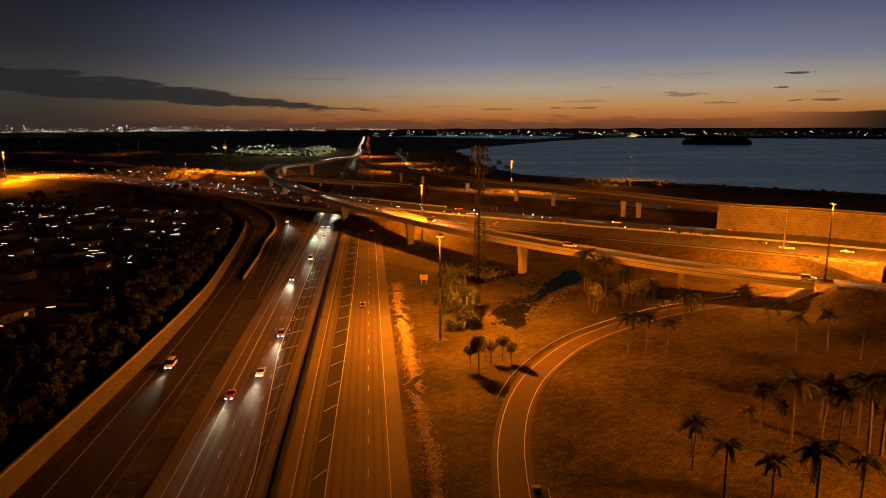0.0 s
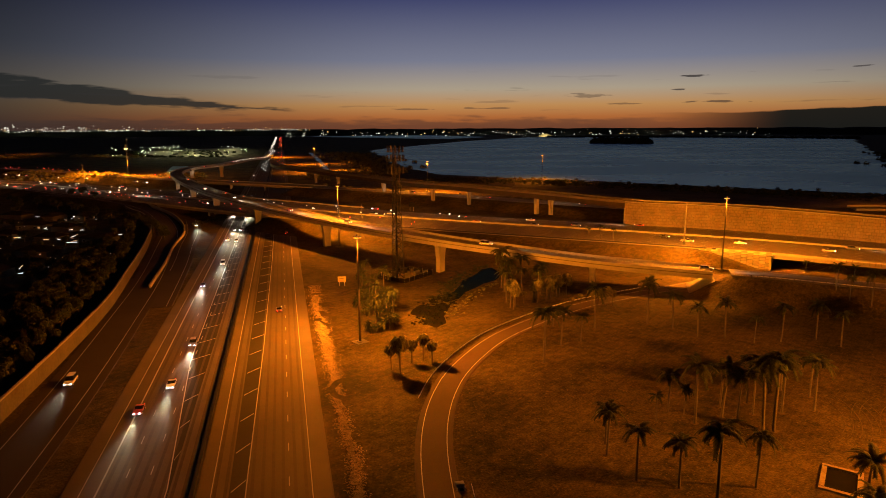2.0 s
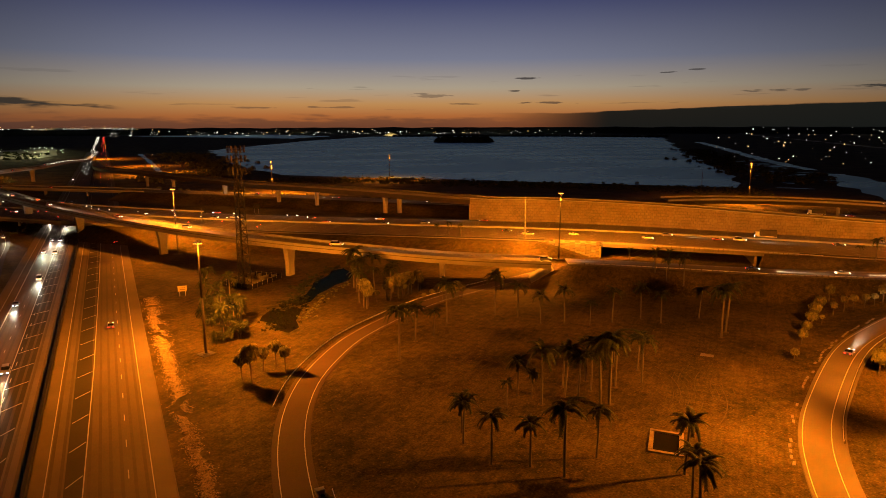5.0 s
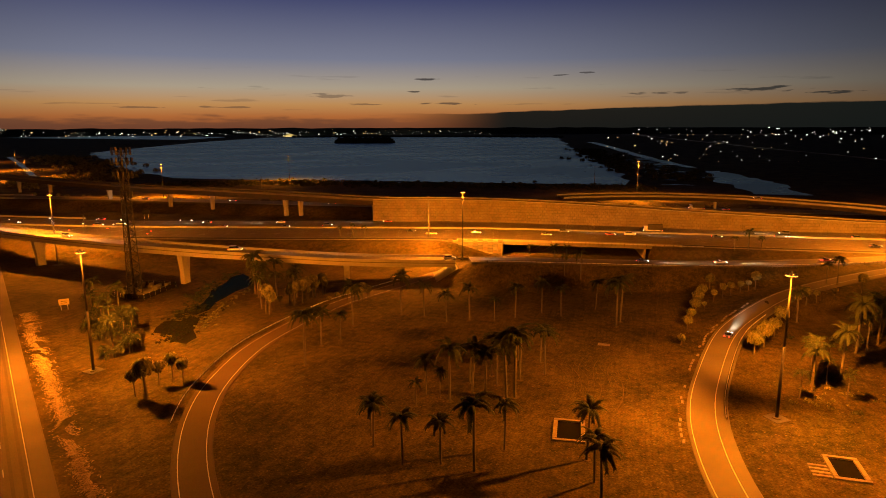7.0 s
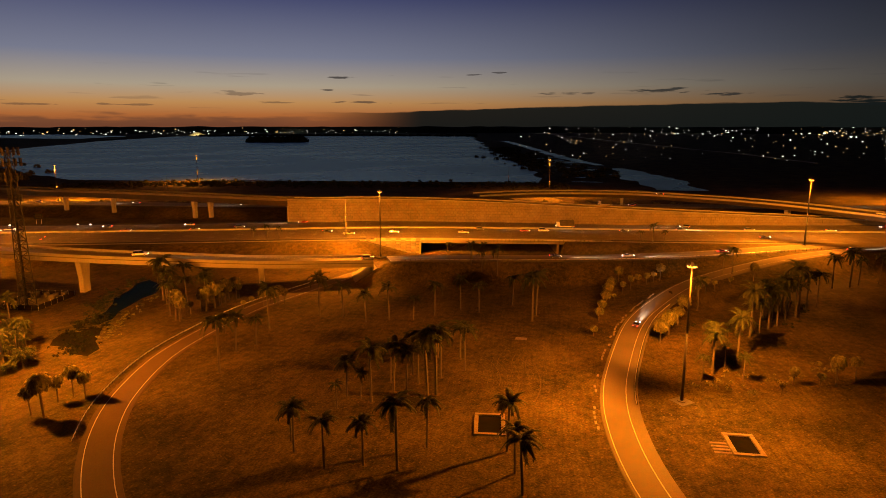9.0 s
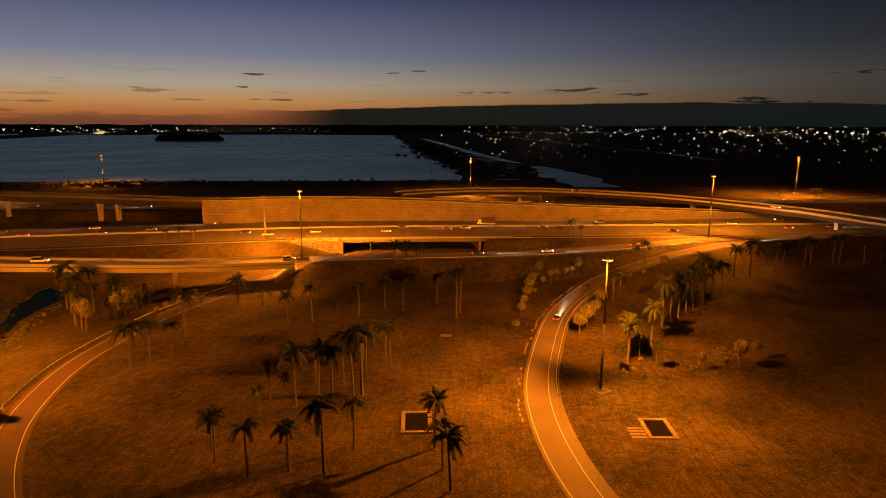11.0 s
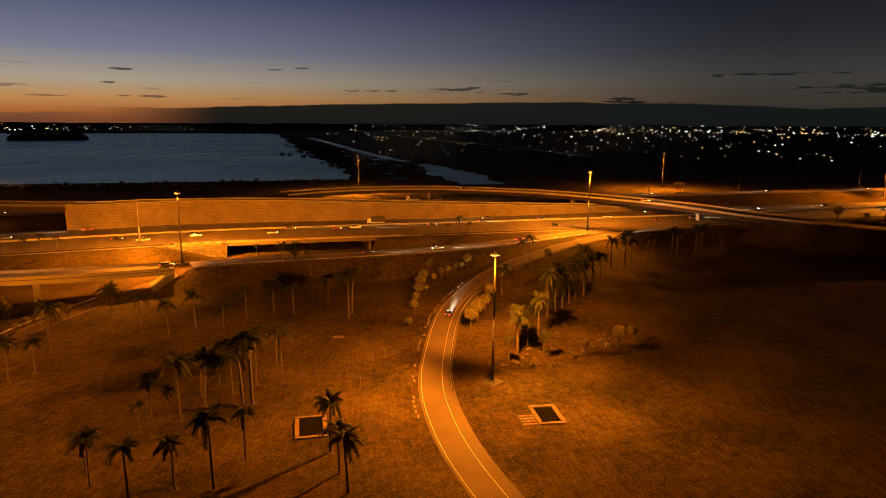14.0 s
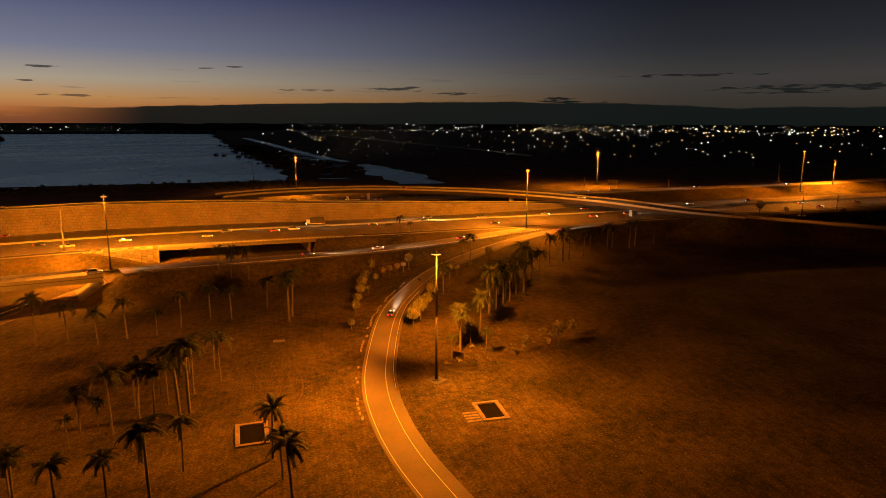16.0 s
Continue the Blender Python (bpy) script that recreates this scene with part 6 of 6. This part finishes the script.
for row in ((3, RAMP_L, -68.6, 150.5, True, 0.5), (0, RAMP_L, -97.5, 390, True, 1.0), (2, FREEWAY, -74.6, 429.6, True, 1.4), (1, FREEWAY, -72.6, 375.4, True, 1.4), (4, FREEWAY, -68.7, 374.8, True, 1.4),
            (0, FREEWAY, -69.9, 341.4, True, 1.4), (5, FREEWAY, -64.5, 337.2, True, 1.4), (0, FREEWAY, -44.5, 145.1, True, 1.2), (4, FREEWAY, -47.4, 131.9, True, 1.2), (2, FREEWAY, -46.7, 174.1, True, 1.2), (3, FREEWAY, -60.1, 280.8, True, 1.4), (1, FREEWAY, -59.4, 241.5, True, 1.5), (1, FREEWAY, *fw(-3.4, 206)[:2], False, 0), (4, FREEWAY, *fw(0.3, 362)[:2], False, 0), (5, FREEWAY, *fw(-34, 455)[:2], True, 1.2),
            (2, FREEWAY, *fw(-23.2, 452)[:2], True, 1.2), (0, FREEWAY, *fw(-30.4, 520)[:2], True, 1.0), (3, FREEWAY, *fw(-26.6, 560)[:2], True, 1.0)):
    drive(*row)
for row in ((3, 50.1, 246.8, False, 1), (2, -6.0, 305.5, False, 0.6), (0, -141.4, 550.8, True, 1), (1, -131, 534.3, True, 1), (4, -80, 418, False, 0.6), (1, -167.3, 666.6, True, 1), (2, -110.9, 475.3, True, 1.2), (0, -91.3, 444.9, True, 1.2), (4, -38.2, 353.4, False, 0.6), (1, -167.8, 735, True, 1), (0, -172, 790, True, 1), (2, -161, 850, True, 1), (0, -163, 905, True, 1)):
    drive(row[0], FLY1, row[1], row[2], row[3], row[4], 0.02)
for row in ((2, 7.9, 387.3, 1), (0, 18.7, 385.5, 0), (4, 64.9, 346.5, 0), (1, 93.4, 329.5, 1), (2, 114.7, 323.5, 0), (1, 144, 282.4, 0), (0, 169.7, 261.2, 0), (2, 209.4, 241.5, 0.6),
            ):
    drive(row[0], MAIN, row[1], row[2], False, row[3], 0.11)
for row in ((4, 223.3, 223.5, 0), (3, 231.6, 218.6, 1), (1, 262.2, 192.9, 0), (2, 288.1, 177.6, 1), (5, 149, 270, 0), (0, 196.1, 239.1, 0), (2, 315.8, 156.7, 1), (1, 300, 141, 0.7), (4, 352, 104, 0), (0, 345, 130, 0),
            (2, 372.7, 90, 1), (1, 406.6, 60, 1), (0, 483, 3, 1), (4, 470, -8, 0), (2, 508, -30, 1), (1, -68, 427, 1), (0, -180, 530, 1), (2, -260, 596, 1), (4, -108, 463, 0), (0, -330, 645, 1), (1, -420, 690, 0)):
    drive(row[0], MAIN, row[1], row[2], False, row[3], 0.11)
for row in ((4, 147.7, 318, 1), (6, 250, 221, 0), (1, 60, 366, 1), (0, 95.6, 346, 1), (2, 298.6, 182, 1), (4, 10, 410, 0), (0, -90, 505, 1), (1, -150, 555, 1), (2, -215, 610, 0), (4, 380, 118, 0), (0, 440, 66, 1), (1, 481, 35, 1), (2, -300, 665, 1), (0, -395, 722, 1)):
    drive(row[0], MAIN, row[1], row[2], True, row[3], 0.11)
for row in ((1, -292.2, 659.3, 1), (0, -313.6, 628.3, 1), (2, -294.4, 606, 1), (4, -249.4, 599.1, 1), (1, -228.2, 570, 1), (3, -207.6, 558, 1), (0, -198.2, 552, 1), (2, -163.7, 520, 0.6), (1, -148.9, 509, 0.6)):
    drive(row[0], MAIN, row[1], row[2], True, row[3], 0.11)
for row in ((1, -337, 735), (0, -274.6, 695), (2, -207, 640), (1, -192.6, 625), (4, -358.6, 748), (0, -372, 757), (1, -395, 776), (2, -420, 790), (0, -450, 815), (1, -310, 712)):
    drive(row[0], COLLECT, row[1] - 14, row[2] + 26, False, 0.5, 0.11)
for row in ((6, 342, 268, 0), (4, 352, 254, 0), (0, 95, 465, 1), (2, 42.5, 512, 0), (1, 150, 412, 1), (0, 250, 340, 1), (4, -120, 640, 0), (0, 483, 146, 1), (1, 560, 80, 1), (2, -200, 705, 1), (0, 631, 15, 1)):
    drive(row[0], COLLECT, row[1], row[2], True, row[3], 0.11)
for row in ((1, 154, 107, False, 1.0), (2, 299, 103.5, False, 1)):
    drive(row[0], LOOP_F, row[1], row[2], row[3], row[4])
for row in ((2, 124.2, 210.2, False, 1.0), (1, 188.5, 171.0, False, 1.4), (0, 213, 154, False, 1.4), (4, 252, 135.5, False, 0)):
    drive(row[0], FLY1, row[1], row[2], row[3], row[4])
drive(0, FLY3, 373, 118, False, 1, 0.02)
drive(1, FLY3, 362, 240, True, 0, 0.02)


# ---- far traffic and town lights: too many to count ----
def light_dots(name, rows, material, label):
    sh = Shape()
    for x, y, z, r in rows:
        sh.put([(x - r, y, z), (x, y - r, z), (x + r, y, z), (x, y + r, z), (x, y, z + r * 0.55), (x, y, z - r * 0.55)],
               [(0, 1, 4), (1, 2, 4), (2, 3, 4), (3, 0, 4), (1, 0, 5), (2, 1, 5), (3, 2, 5), (0, 3, 5)])
    tagged(sh.ob(name, material), label, "lights", kind="stuff")


DOT_WHITE, DOT_WARM = glow("white town lamp", (1.0, 0.93, 0.75), 2.0), glow("warm town lamp", (1.0, 0.55, 0.18), 2.0)
DOT_GREEN, DOT_RED = glow("greenish lot lamp", (0.85, 1.0, 0.55), 4.0), glow("red tail lamp", (1.0, 0.06, 0.03), 3.0)
rnd = random.Random(77)


def scatter(n, az0, az1, d0, d1, zmax, size=0.00027, power=1.0, low=3.0):
    out = []
    for k in range(n):
        a, t = radians(rnd.uniform(az0, az1)), rnd.random() ** abs(power)
        d = d0 + (d1 - d0) * t if power > 0 else 1 / (1 / d1 + (1 / d0 - 1 / d1) * rnd.random() ** -power)
        r = d * size * rnd.choice((0.5, 0.7, 0.8, 1.0, 1.5))
        out.append((d * math.sin(a), d * math.cos(a), rnd.uniform(low, zmax), r * 3.2))
    return out


light_dots("town_lights", scatter(150, -41, -17, 4640, 4690, 44, size=0.00022, low=36) + scatter(80, -17, -4, 4640, 4690, 45, size=0.0002, low=37) + scatter(80, -41, -15, 4660, 4690, 62, size=0.0002, low=42) + scatter(16, -41, -14, 4680, 4690, 80, size=0.00024, low=50) + scatter(26, -27, -21, 4680, 4690, 70, size=0.00026, low=44) + scatter(110, -7, 36, 3700, 4550, 25)
           + scatter(110, 44, 104, 1100, 4550, 9, size=0.0003, power=-1.9) + scatter(150, 46, 104, 3300, 4600, 44, size=0.0003) + scatter(30, 60, 104, 2400, 4400, 14, size=0.00045), DOT_WHITE, "distant white lamps of the town at dusk")
light_dots("town_lights", scatter(90, -41, -5, 4640, 4690, 56, size=0.0002, low=34) + scatter(50, -5, 34, 3900, 4500, 40) + scatter(110, 44, 104, 1000, 4550, 9, size=0.0003, power=-1.7)
           + scatter(160, 66, 104, 2600, 4500, 42, size=0.0003), DOT_WARM, "distant warm lamps of the town at dusk")
light_dots("lot_lights", scatter(75, -20, -9.5, 1380, 1950, 12, size=0.0002), DOT_GREEN, "lamps of a bright parking lot far off")
lanes = [[spot_on(MAIN, s0, o) for s0 in (rnd.uniform(0, 1150) for k in range(70))] for o in (-24, -15, -8, 6, 13, 20)]
light_dots("highway_headlights", [(*q[0][:2], q[0][2] + 1.0, rnd.uniform(0.35, 0.8)) for row in lanes[:3] for q in row[:40]], DOT_WHITE, "headlights streaming along the far highway")
light_dots("highway_tail_lights", [(*q[0][:2], q[0][2] + 1.0, rnd.uniform(0.3, 0.6)) for row in lanes[3:] for q in row[:46]], DOT_RED, "tail lights streaming along the far highway")
light_dots("ramp_tail_lights", [(*spot_on(COLLECT, s0, rnd.uniform(-30, 6))[0][:2], 7.2, rnd.uniform(0.3, 0.6)) for s0 in (rnd.uniform(350, 1000) for k in range(60))], DOT_RED, "tail lights queueing on the far collector road")
light_dots("far_headlights", [(*fw(rnd.choice((-30, -26.5, -23)), v)[:2], 1.0, 0.3 + v * 0.00036) for v in np.linspace(900, 3900, 130)] + [(-127.6, 800, 1.3, 0.9)], DOT_WHITE, "line of distant headlights on the freeway")
light_dots("ramp_headlights", [(*spot_on(FLY1, s, rnd.choice((-1.8, 1.8)))[0][:2], spot_on(FLY1, s)[0][2] + 0.9, 0.6) for s in [rnd.uniform(0, 1) ** 1.3 * 760 for k in range(110)]], DOT_WHITE, "row of headlights on the far ramp")
light_dots("far_tail_lights", [(*fw(rnd.choice((-8, -4, 0)), v)[:2], 1.0, 0.15 + v * 0.00024) for v in np.linspace(750, 3900, 80)], DOT_RED, "line of distant tail lights on the freeway")
light_dots("shore_floodlights", [(940 + rnd.uniform(-60, 60), 3480 + rnd.uniform(-20, 20), rnd.uniform(4, 22), rnd.uniform(0.5, 1.2)) for k in range(14)]
           + [(-215 + rnd.uniform(-6, 6), 4150, 6 + 6 * k, 1.6) for k in range(4)] + [(2320 + rnd.uniform(-6, 6), 3600, 6 + 5 * k, 1.6) for k in range(3)], DOT_WHITE, "bright floodlights beyond the lake")


def make_mound():
    sh = Shape()
    n = 18
    vs = []
    for i in range(n):
        for j in range(9):
            x, y = (i / (n - 1) - 0.5) * 110, (j / 8 - 0.5) * 60
            vs.append((x, y, max(-1, 20 * math.exp(-(x / 38) ** 2 - (y / 20) ** 2) + 2 * noise.noise(Vector((x * 0.1, y * 0.1, 0))) - 1.5)))
    fs = [(i * 9 + j, (i + 1) * 9 + j, (i + 1) * 9 + j + 1, i * 9 + j + 1) for i in range(n - 1) for j in range(8)]
    o = sh.put(vs, fs).ob("sand_mound", SAND, smooth=True)
    o.matrix_basis = pose(1035, 3475, 0, 0, 0, -16)
    tagged(o, "floodlit heap of sand beyond the lake", "mound")
    li = bpy.data.lights.new("work_light", "SPOT")
    li.color, li.energy, li.shadow_soft_size, li.spot_size, li.spot_blend = (1.0, 0.85, 0.35), 1500000, 2.0, radians(70), 1.0
    new("work_light", li).matrix_basis = look((1005, 3395, 26), (1035, 3475, 6))
    for x, y in ((-420, 1420), (-350, 1420), (-285, 1420), (-380, 1560), (-300, 1600), (-340, 1780), (-460, 1620)):
        li = bpy.data.lights.new("lot_light", "POINT")
        li.color, li.energy, li.shadow_soft_size = (1.0, 0.93, 0.4), 90000, 1.0
        new("lot_light", li).location = (x, y, 8.5)


make_mound()
lot = [(-545, 1650), (-425, 1395), (-275, 1362), (-262, 1500), (-345, 1960), (-420, 1900)]
tagged(Shape().put([(*q, 0.4) for q in lot] + [(*q, -0.5) for q in lot], [(0, 1, 2, 3, 4, 5)] + [(i, i + 6, (i + 1) % 6 + 6, (i + 1) % 6) for i in range(6)]).ob("parking_lot", HIGHWAY), "floodlit pale parking lot far off", "parking lot", kind="structure")
belt("lot_trees", curve([(-545, 1640, 0), (-425, 1385, 0), (-275, 1352, 0)], 8), 14, 150, 3.6, LEAF_SHADE, "dark trees before the lit parking lot", 31)
belt("lot_trees", curve([(-440, 1700, 0), (-300, 1560, 0), (-380, 1500, 0), (-290, 1440, 0)], 8), 60, 90, 3.2, LEAF_SHADE, "dark trees among the parked rows of the lot", 32)


# tyre ruts in the rough grass
def make_ruts():
    rnd = random.Random(44)
    sh = Shape()
    for cx, cy, r0, r1, n, a0 in ((78, 120, 22, 36, 9, -0.9), (124, 90, 16, 34, 8, 2.0)):
        for k in range(n):
            r, a, turn = r0 + (r1 - r0) * (k + rnd.uniform(-0.3, 0.3)) / n, a0 + rnd.uniform(-0.2, 0.2), rnd.uniform(0.35, 0.9)
            pts = []
            for i in range(13):
                u = a + turn * i / 12
                px, py = cx + r * math.cos(u), cy + r * math.sin(u)
                pts.append((px, py, ground_z(px, py) + 0.01 + 0.03 * abs(noise.noise(Vector((px * 0.6, py * 0.6, k))))))
            w = rnd.uniform(0.07, 0.16)
            sh.sweep(pts, [(-w, -0.06), (w, -0.06), (w * 0.7, 0.03), (-w * 0.7, 0.06)])
    tagged(sh.ob("tyre_ruts", SOIL), "curved tyre ruts of turned soil in rough grass", "ruts", kind="stuff")


make_ruts()
levee = curve([(3400, 3330, 0), (2561, 2290, 0), (1604, 1098, 0), (1285, 683, 0), (1059, 431, 0)], 6)
slab("road_levee", levee, -2.5, 2.5, HIGHWAY, "thin pale road on the dark plain", dz=0.6, thick=0.9)


# ---- far rim of the land ----
def make_rim():
    sh = Shape()
    n = 260
    ring = []
    for i in range(n):
        a = radians(-75 + 200 * i / (n - 1))
        h = 43 + 7 * noise.noise(Vector((i * 0.35, 0, 0))) + 3 * noise.noise(Vector((i * 1.3, 5, 0)))
        ring.append((4800 * math.sin(a), 4800 * math.cos(a), h))
    vs = [(x, y, z) for q in ring for x, y, z in ((q[0] * 0.955, q[1] * 0.955, -1), (q[0] * 0.985, q[1] * 0.985, q[2] * 0.85), q, (q[0] * 1.01, q[1] * 1.01, -1))]
    fs = [(4 * i + j, 4 * i + j + 1, 4 * i + j + 5, 4 * i + j + 4) for i in range(n - 1) for j in range(3)]
    tagged(sh.put(vs, fs).ob("backdrop", LEAF_SHADE), "distant dark wooded skyline", "skyline", kind="structure")


make_rim()
